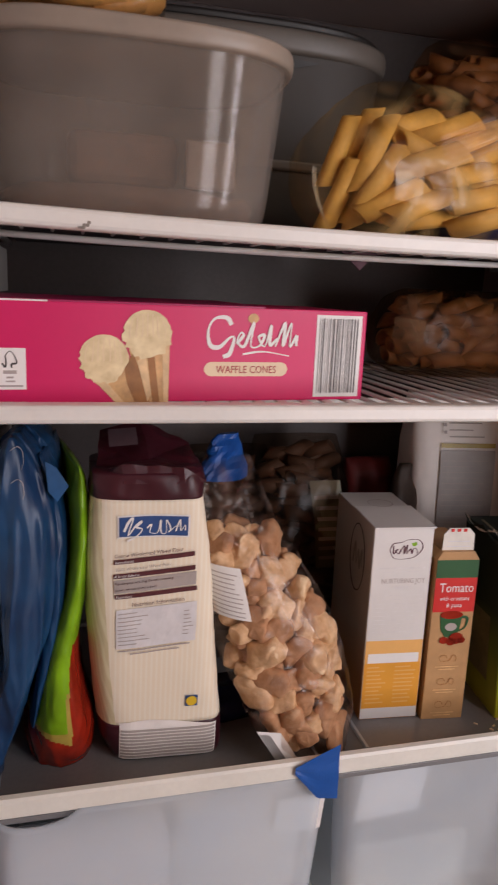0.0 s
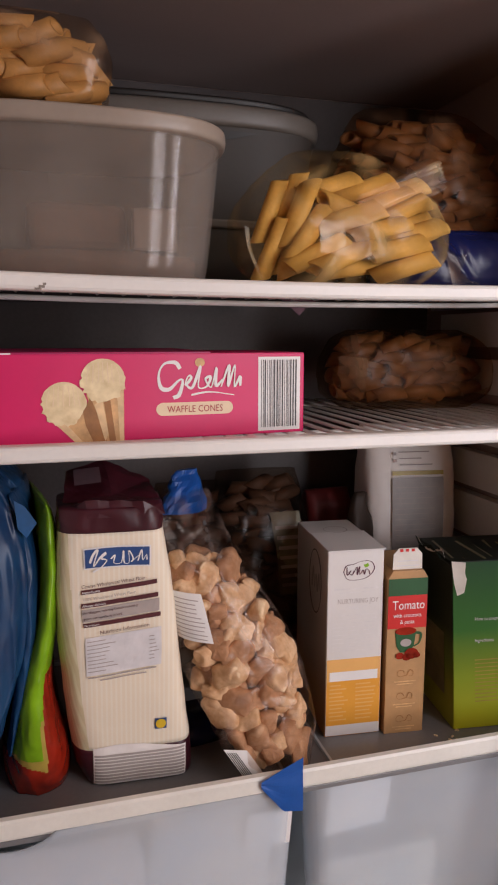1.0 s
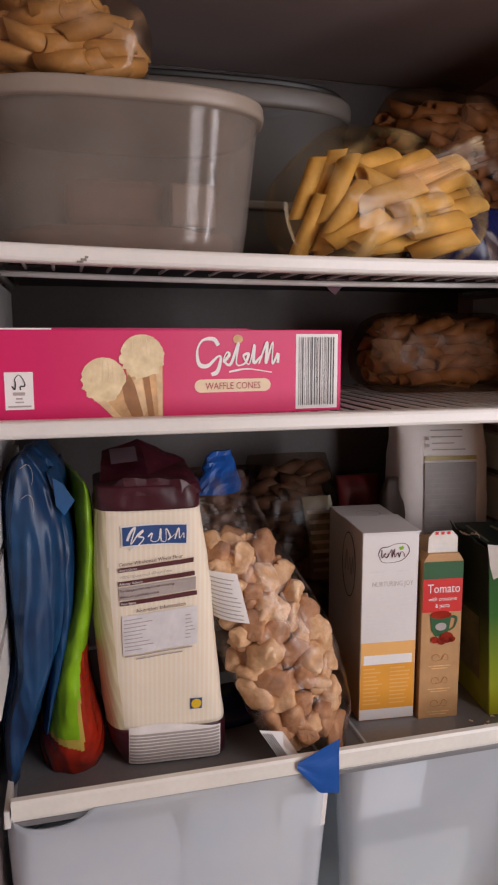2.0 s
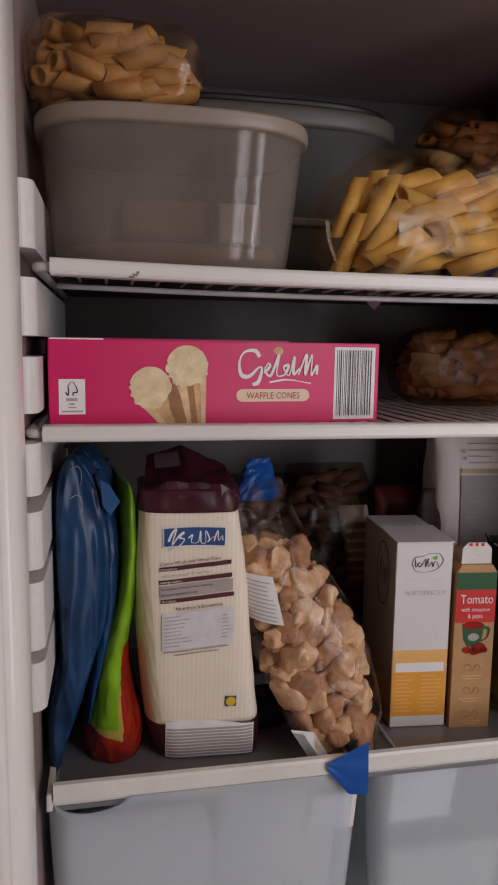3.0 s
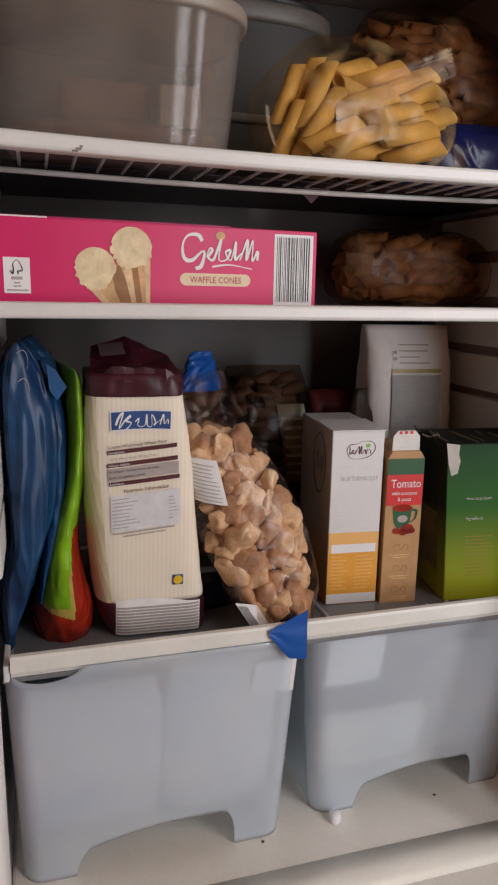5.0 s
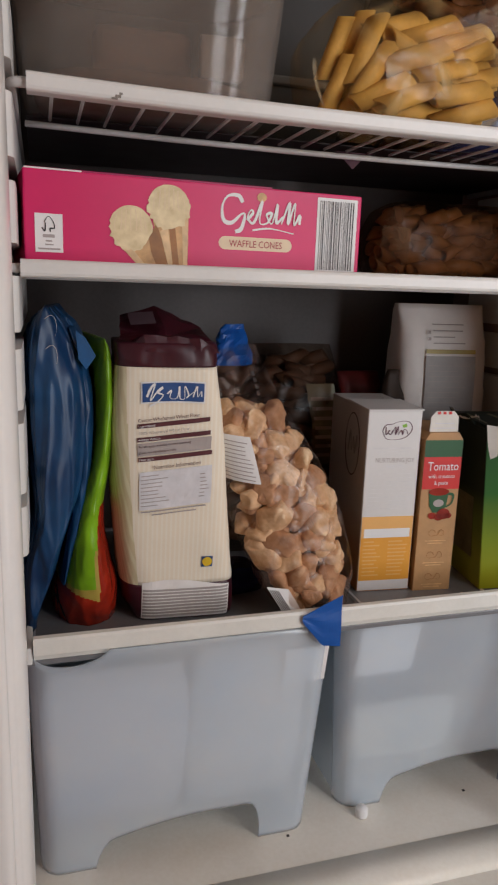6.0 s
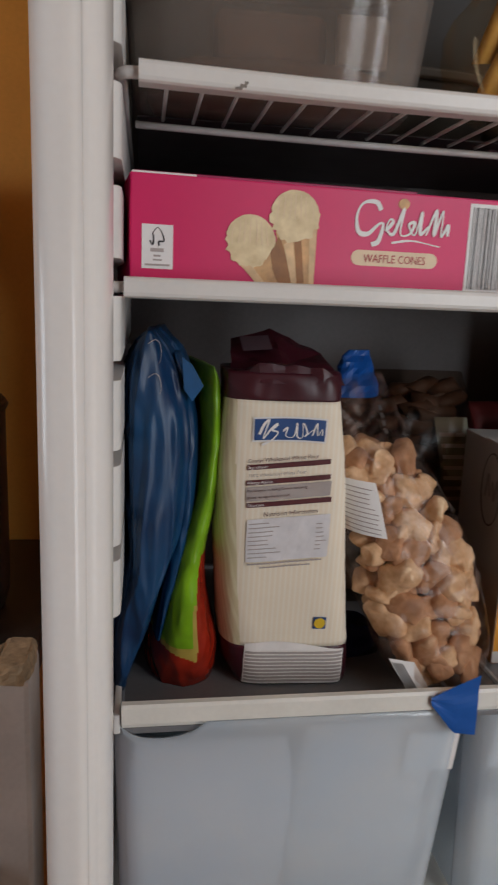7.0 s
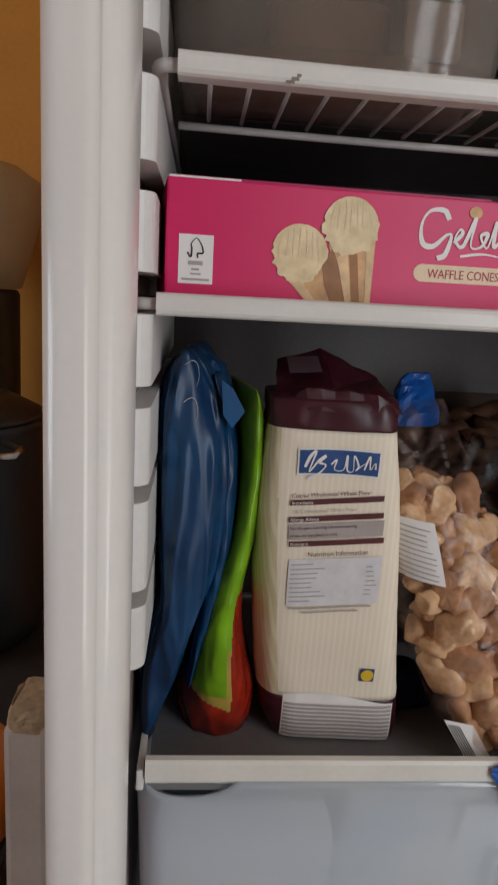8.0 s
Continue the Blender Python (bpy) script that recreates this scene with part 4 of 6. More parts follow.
    for text, size, u, v, m in (("Coarse Wholemeal Wheat Flour", 0.0044, -0.0500, 1.1180, M_MAROON), ("Ingredients", 0.0036, -0.0492, 1.1130, M_WHITE), ("100% Wholemeal Wheat Flour.", 0.0038, -0.0488, 1.1065, M_GREY_PRINT),
                                ("Allergy Advice", 0.0036, -0.0492, 1.1008, M_WHITE), ("Nutrition", 0.0036, -0.0482, 1.0822, M_WHITE), ("Nutrition Information", 0.0052, -0.0355, 1.0735, M_MAROON),
                                ("For allergens, including Cereals containing", 0.0029, -0.0485, 1.0945, M_PURPLE), ("gluten, see ingredients in bold.", 0.0029, -0.0485, 1.0890, M_PURPLE)):
        part("lettering", words(text, size, u, v, L, 0.0013, "LEFT", 0.92), m, b)
    rng = random.Random(8)
    rows = []
    for k in range(9):
        z = 1.0385 + k * 0.0036
        rows.append((-0.046, -0.046 + rng.uniform(0.012, 0.026), z, z + 0.0008))
        if k not in (0, 8):
            rows.append((0.0065, 0.0065 + rng.uniform(0.004, 0.008), z, z + 0.0008))
    part("table_print", bars(rows, L, 0.0011, 4), M_GREY_PRINT, b)
    part("small_print", bars([(-0.046, 0.0125, 1.0325, 1.0337), (-0.036, 0.004, 1.0292, 1.0303)], L, 0.0011, 10), M_GREY_PRINT, b)
    # small square emblem
    em = part("emblem", panel(0.0118, 0.0222, 0.9755, 0.9865, f, 0.0006, 3, 3), M_NAVY, b, "small yellow and navy square emblem")
    part("emblem_disc", sheet([(0.017 + 0.0046 * math.cos(2 * math.pi * k / 24), 0.981 + 0.0049 * math.sin(2 * math.pi * k / 24)) for k in range(24)], f, 0.0012), M_YELLOW, em)
    part("top_sticker", panel(-0.054, -0.031, 0.0, 1.0, lambda x, v, w=0.0: Vector((x, 0.076 + 0.024 * v, 1.1965 + 0.0095 * v + 0.08 * (x + 0.054) + w)), 0.0028, 4, 4), M_STICKER, b, "pale sticker on the fold")


flour_bag()


# ---------- snack pieces ----------
def cracker_mesh(kind, rng):
    """A puffed cracker: a lumpy star, a latticed pillow or a bent stick with thick ends."""
    bm = bmesh.new()
    n, m = 36, 12
    rows = []
    for j in range(m + 1):
        b = math.pi * j / m
        row = []
        for k in range(n):
            a = 2 * math.pi * k / n
            if kind == 0:
                r = 0.0140 * (1 + 0.075 * math.cos(5 * a + rng) + 0.13 * math.cos(2 * a + 1 + rng))
            elif kind == 1:
                r = 0.0135 / (abs(math.cos(a)) ** 3.6 + abs(math.sin(a) / 0.78) ** 3.6) ** (1 / 3.6)
            else:
                r = 0.0165 * (0.46 + 0.54 * abs(math.cos(a)) ** 1.5)
            rr = r * math.sin(b) ** 0.6
            z = (0.0084, 0.0066, 0.0070)[kind] * math.copysign(abs(math.cos(b)) ** 0.6, math.cos(b))
            p = Vector((rr * math.cos(a), rr * math.sin(a), z))
            if kind == 1:
                p.z += 0.0013 * math.copysign(1, p.z) * max(-0.4, math.cos((p.x + p.y) * 1150) * math.cos((p.x - p.y) * 1150)) * math.sin(b)
            if kind == 2:
                p.y += 28 * p.x * p.x
                p.z *= 0.8 + 28 * abs(p.x)
            q = p + Vector((rng, rng * 0.7, kind * 3.0))
            p += Vector((noise.noise(q * 75), noise.noise(q * 75 + Vector((9, 2, 8))), noise.noise(q * 75 + Vector((4, 7, 1))))) * (0.0046 if kind != 1 else 0.0022)
            p += Vector((noise.noise(q * 190), noise.noise(q * 190 + Vector((0, 9, 0))), noise.noise(q * 190 + Vector((0, 0, 4))))) * 0.0013
            row.append(bm.verts.new(p))
        rows.append(row)
    for a, b in zip(rows, rows[1:]):
        for k in range(n):
            bm.faces.new((a[k], b[k], b[(k + 1) % n], a[(k + 1) % n]))
    bmesh.ops.remove_doubles(bm, verts=bm.verts[:], dist=1e-5)
    bmesh.ops.recalc_face_normals(bm, faces=bm.faces[:])
    me = bpy.data.meshes.new("cracker")
    bm.to_mesh(me)
    bm.free()
    me.polygons.foreach_set("use_smooth", [True] * len(me.polygons))
    return me


def random_turn(rng):
    return Euler([rng.uniform(0, 2 * math.pi) for _ in range(3)]).to_matrix().to_4x4()


def fill(keys, lo, hi, gap, inset, tries, rng):
    """Loose places inside a bag, no two nearer than gap."""
    out = []
    for _ in range(tries):
        z = rng.uniform(lo, hi)
        cx, cy, hx, hy, turn = spline(keys, z)
        a, r = rng.uniform(0, 2 * math.pi), math.sqrt(rng.random())
        p = Vector((cx + max(0, hx - inset) * r * math.cos(a), cy + max(0, hy - inset) * r * math.sin(a), z))
        if all((p - q).length > gap for q in out):
            out.append(p)
    return out


def cracker_bag():
    b = thing("cracker_bag", (0.12, 0.045, Z3), "clear plastic bag of baked snack crackers sealed with blue tape, leaning", "snack bag")
    keys = [(0.9195, 0.131, 0.036, 0.020, 0.010, 0), (0.935, 0.120, 0.048, 0.036, 0.022, 0), (0.965, 0.112, 0.058, 0.046, 0.031, 0), (1.0, 0.1025, 0.066, 0.053, 0.035, 0), (1.035, 0.0905, 0.072, 0.0535, 0.037, 0),
            (1.07, 0.0765, 0.079, 0.050, 0.037, 0), (1.10, 0.0645, 0.087, 0.0435, 0.034, 0), (1.135, 0.052, 0.100, 0.036, 0.026, 0), (1.165, 0.047, 0.115, 0.030, 0.016, 0), (1.18, 0.046, 0.125, 0.024, 0.006, 0)]
    part("bag_film", loft([(k[0], k[1], k[2], k[3] + 0.0025, k[4] + 0.003, k[5]) for k in keys], 0.9195, 1.18, 70, 80, 2.6, 0.0035, 30, 2.0, ridge=1.0), M_FILM, b, "clear crinkled film", smooth=True)
    rng = random.Random(11)
    meshes = []
    for k in range(9):
        me = cracker_mesh(k % 3, k * 3.7)
        me.materials.append(M_BISCUIT_PALE if k in (0, 2, 3, 5, 6) else M_BISCUIT)
        meshes.append(me)
    front = []
    for _ in range(4000):
        z = rng.uniform(0.942, 1.118)
        cx, cy, hx, hy, _t = spline(keys, z)
        u = rng.uniform(-0.9, 0.9)
        q = Vector((cx + u * (hx - 0.0095), cy - (hy - 0.0105) * (1 - abs(u) ** 2.4) ** (1 / 2.4), z))
        if all((q - o[0]).length > 0.0168 for o in front):
            front.append((q, u))
    for q, u in front:
        turn = pose(0, 0, 0, 0, 0, 62 * u) @ pose(0, 0, 0, 90 + rng.uniform(-38, 38), rng.uniform(-32, 32), 0) @ pose(0, 0, 0, 0, 0, rng.uniform(0, 360))
        piece("cracker", rng.choice(meshes), Matrix.Translation(q) @ turn @ Matrix.Scale(rng.uniform(0.85, 1.2), 4), b)
    for p in fill(keys, 0.938, 1.118, 0.0150, 0.0165, 6000, rng):
        if all((p - o[0]).length > 0.011 for o in front):
            piece("cracker", rng.choice(meshes), Matrix.Translation(p) @ random_turn(rng) @ Matrix.Scale(rng.uniform(0.9, 1.1), 4), b)
    part("neck_print", bars([(0.066, 0.069, 1.135 + k * 0.006, 1.139 + k * 0.006) for k in range(4)], lambda u, v, w=0.0: Vector((u - (v - 1.135) * 0.2, 0.076 + (v - 1.135) * 0.5 - w, v)), 0.0, 1), M_BLACK, b, "small black print")

    def f(x, z, lift=0.0):
        cx, cy, hx, hy, _ = spline(keys, z)
        u = max(-0.98, min(0.98, (x - cx) / hx))
        return Vector((x, cy - hy * (1 - abs(u) ** 2.6) ** (1 / 2.6) - 0.0078 - lift, z))

    # Thin pale strokes painted where the film's creases would glint.
    rng3 = random.Random(27)
    for k in range(9):
        z, u = rng3.uniform(1.0, 1.14), rng3.uniform(-0.5, 0.75)
        pts = []
        for i in range(5):
            cx, _, hx, _, _ = spline(keys, z - i * 0.016)
            pts.append((cx + hx * (u + 0.04 * i + rng3.uniform(-0.03, 0.03)), z - i * 0.016))
        part("film_crease", stroke(pts, 0.0006, f, 0.0012, 24), M_CREASE_GLINT, b)
    lab = part("paper_label", panel(0.0175, 0.051, 1.061, 1.103, lambda u, v, w=0.0: f(u + (1.103 - v) * 0.2, v - (u - 0.03) * 0.1, w), 0.0, 10, 8), M_WHITE, b, "white paper label")
    rng2 = random.Random(4)
    part("label_print", bars([(0.020, 0.048 - rng2.uniform(0, 0.006), 1.064 + k * 0.0037, 1.0648 + k * 0.0037) for k in range(10)], lambda u, v, w=0.0: f(u + (1.103 - v) * 0.2, v - (u - 0.03) * 0.14, w), 0.0006, 8), M_GREY_PRINT, lab)
    tag = part("code_label", panel(0.068, 0.090, 0.918, 0.960, lambda u, v, w=0.0: Vector((u + (0.957 - v) * 0.62, 0.026 - w, v - (u - 0.072) * 0.2)), 0.0, 6, 6), M_WHITE, b, "white label with bar code")
    part("bar_code_print", bars([(0.069 + k * 0.002, 0.0700 + k * 0.002, 0.924, 0.957) for k in range(5)], lambda u, v, w=0.0: Vector((u + (0.957 - v) * 0.62, 0.026 - w, v - (u - 0.072) * 0.2)), 0.0005, 1), M_BLACK, tag)
    # tape at the foot, folded over the trim
    def tape(u, v, w=0.0):
        low = 0.934 - 0.026 * min(1.0, u / 0.021) - 0.002 * max(0.0, u - 0.021) / 0.018
        high = 0.940 + 0.018 * u / 0.039
        return Vector((0.094 + u, 0.0005 + 0.0014 * noise.noise(Vector((u * 40, v * 3, 0))) - w, low + (high - low) * v))

    t1 = panel(0.0, 0.039, 0.0, 1.0, tape, 0.0, 14, 10)
    part("tape_foot", t1, M_BLUETAPE, b, "blue tape folded at the foot")
    part("tape_top", loft([(1.155, 0.048, 0.114, 0.024, 0.012, 12), (1.172, 0.050, 0.120, 0.021, 0.008, 20), (1.188, 0.053, 0.126, 0.0165, 0.006, 24), (1.199, 0.055, 0.128, 0.011, 0.003, 26)], 1.160, 1.199, 8, 26, 2.2, 0.0055, 46, ridge=1.4), M_BLUETAPE, b, "blue tape round the gathered neck")


cracker_bag()


# ---------- cartons on the glass shelf ----------
def frame_of(origin, yaw):
    a = radians(yaw)
    right, back = Vector((math.cos(a), math.sin(a), 0)), Vector((-math.sin(a), math.cos(a), 0))
    o = Vector(origin)
    return right, back, Matrix(((right.x, back.x, 0, o.x), (right.y, back.y, 0, o.y), (0, 0, 1, o.z), (0, 0, 0, 1)))


def white_carton():
    o = (0.188, 0.0855, Z3)
    W, D, H = 0.0595, 0.116, 0.199
    right, back, m = frame_of(o, -5.0)
    c = thing("cereal_carton", Vector(o) + right * W / 2 + back * D / 2, "tall white and orange food carton standing on the glass shelf", "carton")
    part("carton_body", solid(0, W, 0, D, 0, H, 0.001, 2, m), M_CARD_SIDE, c)
    part("front_face", solid(0.0006, W - 0.0006, -0.0006, 0.0006, 0.001, H - 0.001, 0.0002, 1, m), M_CARD, c, "white printed front")
    part("top_flap", solid(-0.0004, W + 0.0006, -0.0012, D * 0.55, H - 0.0004, H + 0.0011, 0.0003, 1, m @ pose(0, 0, 0, 0.6, 0, 0)), M_CARD, c)
    f = flat_map(o, right, (0, 0, 1), -back)
    w = 0.0008
    part("orange_panel", panel(0.001, W - 0.001, 0.0125, 0.0605, f, w, 1, 1), M_ORANGE, c, "orange printed lower front")
    part("orange_panel", panel(0.001, W - 0.001, 0.0715, 0.0845, f, w, 1, 1), M_ORANGE_PALE, c)
    part("white_strip", panel(0.004, W - 0.004, 0.061, 0.071, f, w + 0.0002, 1, 1), M_WHITE, c)
    part("orange_edge", panel(0.001, W - 0.001, 0.0605, 0.0715, f, w, 1, 1), M_ORANGE_PALE, c)
    rng = random.Random(21)
    part("table_print", bars([(0.004 + k % 2 * 0.028, 0.024 + k % 2 * 0.03 - rng.uniform(0, 0.008), 0.018 + k // 2 * 0.0042, 0.0195 + k // 2 * 0.0042) for k in range(20)], f, w + 0.0005, 1), M_ORANGE_PALE, c)
    part("small_print", bars([(0.006, 0.054 - rng.uniform(0, 0.004), 0.093 + k * 0.0042, 0.0938 + k * 0.0042) for k in range(10)] + [(0.007, 0.054, 0.158, 0.1597), (0.012, 0.048, 0.1545, 0.1555)], f, w, 1), M_FAINT, c)
    part("lettering", words("NURTURING JOY", 0.0072, 0.0325, 0.1435, f, w, "CENTER", 0.78), M_GREY_PRINT, c)
    part("lettering", words("SINCE 1977", 0.0045, 0.0325, 0.1375, f, w, "CENTER", 0.85), M_PALE_PRINT, c)
    # heart-shaped brand outline
    ring = [(0.0165, 0.177), (0.0195, 0.1830), (0.0275, 0.1845), (0.0345, 0.1870), (0.0450, 0.1865), (0.0490, 0.1790), (0.0430, 0.1710), (0.0330, 0.1680), (0.0210, 0.1690), (0.0165, 0.177)]
    lg = part("brand_mark", stroke(ring, 0.0010, f, w, 60), M_BERRY, c, "thin heart-shaped brand outline")
    part("mark_stroke", stroke([(0.020, 0.1815), (0.0205, 0.1735), (0.0245, 0.178), (0.022, 0.176), (0.0255, 0.1735), (0.0275, 0.1775), (0.0265, 0.174), (0.0305, 0.1815), (0.0308, 0.1735), (0.0335, 0.182), (0.0335, 0.1735), (0.037, 0.178), (0.0385, 0.1735), (0.040, 0.1785), (0.043, 0.1775), (0.044, 0.1735)], 0.0012, f, w + 0.0002, 120), M_BERRY, lg)
    part("mark_leaf", sheet([(0.0390, 0.1805), (0.0375, 0.1835), (0.0400, 0.1840), (0.0420, 0.1850), (0.0435, 0.1825), (0.0420, 0.1808)], f, w), M_GREENBAG, lg)
    fs = flat_map(Vector(o), -back, (0, 0, 1), -right)
    part("side_mark", stroke([(-0.03 + 0.024 * math.cos(2 * math.pi * k / 12) * 0.9, 0.155 + 0.034 * math.sin(2 * math.pi * k / 12)) for k in range(13)], 0.0026, lambda u, v, ww=0.0: fs(u - 0.01, v, ww), 0.0006, 60), M_BLACK, c, "dark outline mark on the side")
    part("side_mark", stroke([(-0.052, 0.146), (-0.047, 0.168), (-0.042, 0.148), (-0.037, 0.163), (-0.032, 0.147), (-0.027, 0.166), (-0.024, 0.150)], 0.0045, fs, 0.0006, 50), M_GREY_DARK, c)
    ft = flat_map(Vector(o) + Vector((0, 0, H)), right, back, (0, 0, 1))
    part("top_mark", stroke([(0.030 + 0.013 * math.cos(2 * math.pi * k / 10), 0.07 + 0.012 * math.sin(2 * math.pi * k / 10)) for k in range(11)], 0.0014, ft, 0.002, 40), M_GREY_PRINT, c)


white_carton()


def soup_carton():
    o = (0.2498, 0.0745, Z3)
    W, D, H = 0.0425, 0.07, 0.176
    right, back, m = frame_of(o, -6.0)
    c = thing("soup_carton", Vector(o) + right * W / 2 + back * D / 2, "narrow brown kraft carton of tomato soup with a torn open top", "carton")
    prof = [(0, 0), (W, 0), (W, H - 0.008), (W - 0.005, H), (0.005, H), (0, H - 0.008)]
    bm = extrude_profile(prof, "y", 0, D, 0.0006)
    bm.transform(m)
    part("carton_body", bm, M_KRAFT, c)
    part("open_flap", extrude_profile([(0.006, H - 0.001), (W - 0.005, H - 0.001), (W - 0.0055, H + 0.016), (W - 0.011, H + 0.022), (0.012, H + 0.022), (0.0065, H + 0.016)], "y", 0.0045, 0.0055), M_WHITEFLAP, c, "white inside of the raised flap")
    c.children[-1].data.transform(m)
    f = flat_map(o, right, (0, 0, 1), -back)
    w = 0.0006
    part("green_band", panel(0.0003, W - 0.0003, H - 0.026, H - 0.008, f, w, 1, 1), M_DKGREEN, c)
    part("red_panel", panel(0.0003, W - 0.0003, H - 0.061, H - 0.026, f, w, 1, 1), M_REDPRINT, c, "red name panel")
    part("lettering", words("Tomato", 0.0135, W / 2 + 0.001, H - 0.0405, f, w + 0.0003, "CENTER", 0.8), M_WHITE, c)
    part("lettering", words("with croutons", 0.0062, W / 2, H - 0.0490, f, w + 0.0003, "CENTER", 0.85), M_WHITE, c)
    part("lettering", words("& pasta", 0.0062, W / 2, H - 0.0560, f, w + 0.0003, "CENTER", 0.85), M_WHITE, c)
    cup = part("cup_picture", sheet([(0.0085, H - 0.064), (0.0315, H - 0.064), (0.0295, H - 0.080), (0.0255, H - 0.087), (0.0150, H - 0.087), (0.0105, H - 0.080)], f, w), M_DKGREEN, c, "printed picture of a green soup cup")
    part("cup_soup", sheet([(0.02 + 0.0115 * math.cos(2 * math.pi * k / 20), H - 0.064 + 0.0042 * math.sin(2 * math.pi * k / 20)) for k in range(20)], f, w + 0.0003), M_REDBAG, cup)
    part("cup_handle", stroke([(0.030, H - 0.066), (0.0365, H - 0.068), (0.0350, H - 0.077), (0.029, H - 0.081)], 0.003, f, w + 0.0002, 24), M_DKGREEN, cup)
    part("cup_mark", sheet([(0.0205 + 0.006 * math.cos(2 * math.pi * k / 16), H - 0.0765 + 0.0042 * math.sin(2 * math.pi * k / 16)) for k in range(16)], f, w + 0.0004), M_GREY_PRINT, cup)
    for u, v, r in ((0.0145, -0.0905, 0.0045), (0.0270, -0.0885, 0.0075), (0.022, -0.092, 0.005), (0.0325, -0.0905, 0.004)):
        part("tomato_print", sheet([(u + r * math.cos(2 * math.pi * k / 18), H + v + r * 0.8 * math.sin(2 * math.pi * k / 18)) for k in range(18)], f, w + 0.0005), M_REDBAG, cup)
    rng = random.Random(31)
    for z in (0.062, 0.037, 0.012):
        part("step_print", stroke([(0.0165 + 0.004 * math.cos(k * 0.9), z + 0.004 + 0.0036 * math.sin(k * 0.9)) for k in range(7)] + [(0.023, z + 0.002), (0.026, z + 0.0075), (0.0295, z + 0.0055), (0.029, z + 0.001), (0.025, z + 0.0015)], 0.0008, f, w, 50), M_CONE_DARK, c)
        part("small_print", bars([(0.009, 0.033, z - 0.0055, z - 0.0042), (0.012, 0.030, z - 0.0082, z - 0.007)], f, w, 1), M_CONE, c)
    fl = flat_map(Vector(o) + back * 0.0045, right, (0, 0, 1), -back)
    part("flap_print", bars([(0.013 + k * 0.0062, 0.0165 + k * 0.0062, H + 0.0185, H + 0.0215) for k in range(3)], fl, 0.0004, 1), M_REDPRINT, c)
    part("flap_text", bars([(0.011, 0.033, H + 0.0085, H + 0.0095), (0.010, 0.034, H + 0.0035, H + 0.0045)], fl, 0.0004, 1), M_PALE_PRINT, c)


soup_carton()


def green_carton():
    o = (0.3245, 0.0625, Z3)
    W, D, H = 0.115, 0.088, 0.184
    right, back, m = frame_of(o, -7.0)
    lean = m @ Matrix.Shear("XY", 4, (-0.055, -0.0))
    c = thing("tea_carton", Vector(o) + right * W / 2 + back * D / 2, "green to yellow printed carton with a torn open top corner", "carton")
    bm = solid(0, W, 0, D, 0, H, 0.0012, 2)
    bm.transform(lean)
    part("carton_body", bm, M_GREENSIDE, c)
    bm = solid(0.0008, W - 0.001, -0.0008, 0.0006, 0.001, H - 0.001, 0.0002, 1)
    bm.transform(lean)
    part("front_face", bm, M_GREENBOX, c, "green front fading to yellow below")
    f0 = flat_map((0, 0, 0), (1, 0, 0), (0, 0, 1), (0, -1, 0))
    f = lambda u, v, w=0.0: lean @ f0(u, v, w + 0.0008)
    part("torn_corner", sheet([(-0.001, H + 0.001), (0.0145, H - 0.001), (0.0135, H - 0.012), (0.0155, H - 0.019), (0.0125, H - 0.033), (0.005, H - 0.036), (0.0015, H - 0.022)], f, 0.0006), M_WHITEFLAP, c, "bare white card at the torn corner")
    bm = bmesh.new()
    pts = [(0.0, 0.0), (0.012, -0.006), (0.03, 0.004), (0.05, -0.002), (0.07, 0.004)]
    lo = [bm.verts.new(lean @ Vector((-0.0015, d, H - 0.004))) for d, _ in pts]
    hi = [bm.verts.new(lean @ Vector((-0.009 + 0.004 * math.sin(d * 90), d + 0.004, H + 0.004 + e))) for d, e in pts]
    for i in range(4):
        bm.faces.new((lo[i], lo[i + 1], hi[i + 1], hi[i]))
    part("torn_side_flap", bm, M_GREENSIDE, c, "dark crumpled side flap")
    bm = bmesh.new()
    rng = random.Random(9)
    last = None
    for i in range(25):
        d = 0.07 * i / 24
        edge = lean @ Vector((-0.0065 + 0.004 * math.sin(d * 90), d + 0.003, H + 0.003 + 0.003 * math.sin(d * 130)))
        pair = (bm.verts.new(edge), bm.verts.new(edge + Vector((-0.001, -0.0006, rng.uniform(0.0006, 0.0042)))))
        if last:
            bm.faces.new((last[0], pair[0], pair[1], last[1]))
        last = pair
    part("torn_lining", bm, M_WHITEFLAP, c, "bare white torn card edge")
    part("lettering", words("How to prepare", 0.0052, 0.024, H - 0.064, f, 0.0004, "LEFT", 0.9), M_PALE_PRINT, c)
    part("lettering", words("Ingredients", 0.0052, 0.024, H - 0.0875, f, 0.0004, "LEFT", 0.9), M_PALE_PRINT, c)
    rng = random.Random(17)
    part("small_print", bars([(0.024, 0.06 - rng.uniform(0, 0.012), 0.03 + k * 0.0042, 0.0312 + k * 0.0042) for k in range(12)], f, 0.0004, 1), M_GOLDBAG, c)
    fs = lambda u, v, w=0.0: lean @ Vector((-w - 0.0006, u, v))
    part("side_panel", panel(0.02, 0.07, 0.03, 0.1, fs, 0.0, 1, 1), M_SACHET, c)
    rng = random.Random(44)
    for k in range(7):
        place = lean @ pose(0.016 + 0.014 * k, 0.044 + rng.uniform(-0.01, 0.01), H - 0.020, rng.uniform(-8, 8), 62 + rng.uniform(-14, 10), rng.uniform(-6, 6))
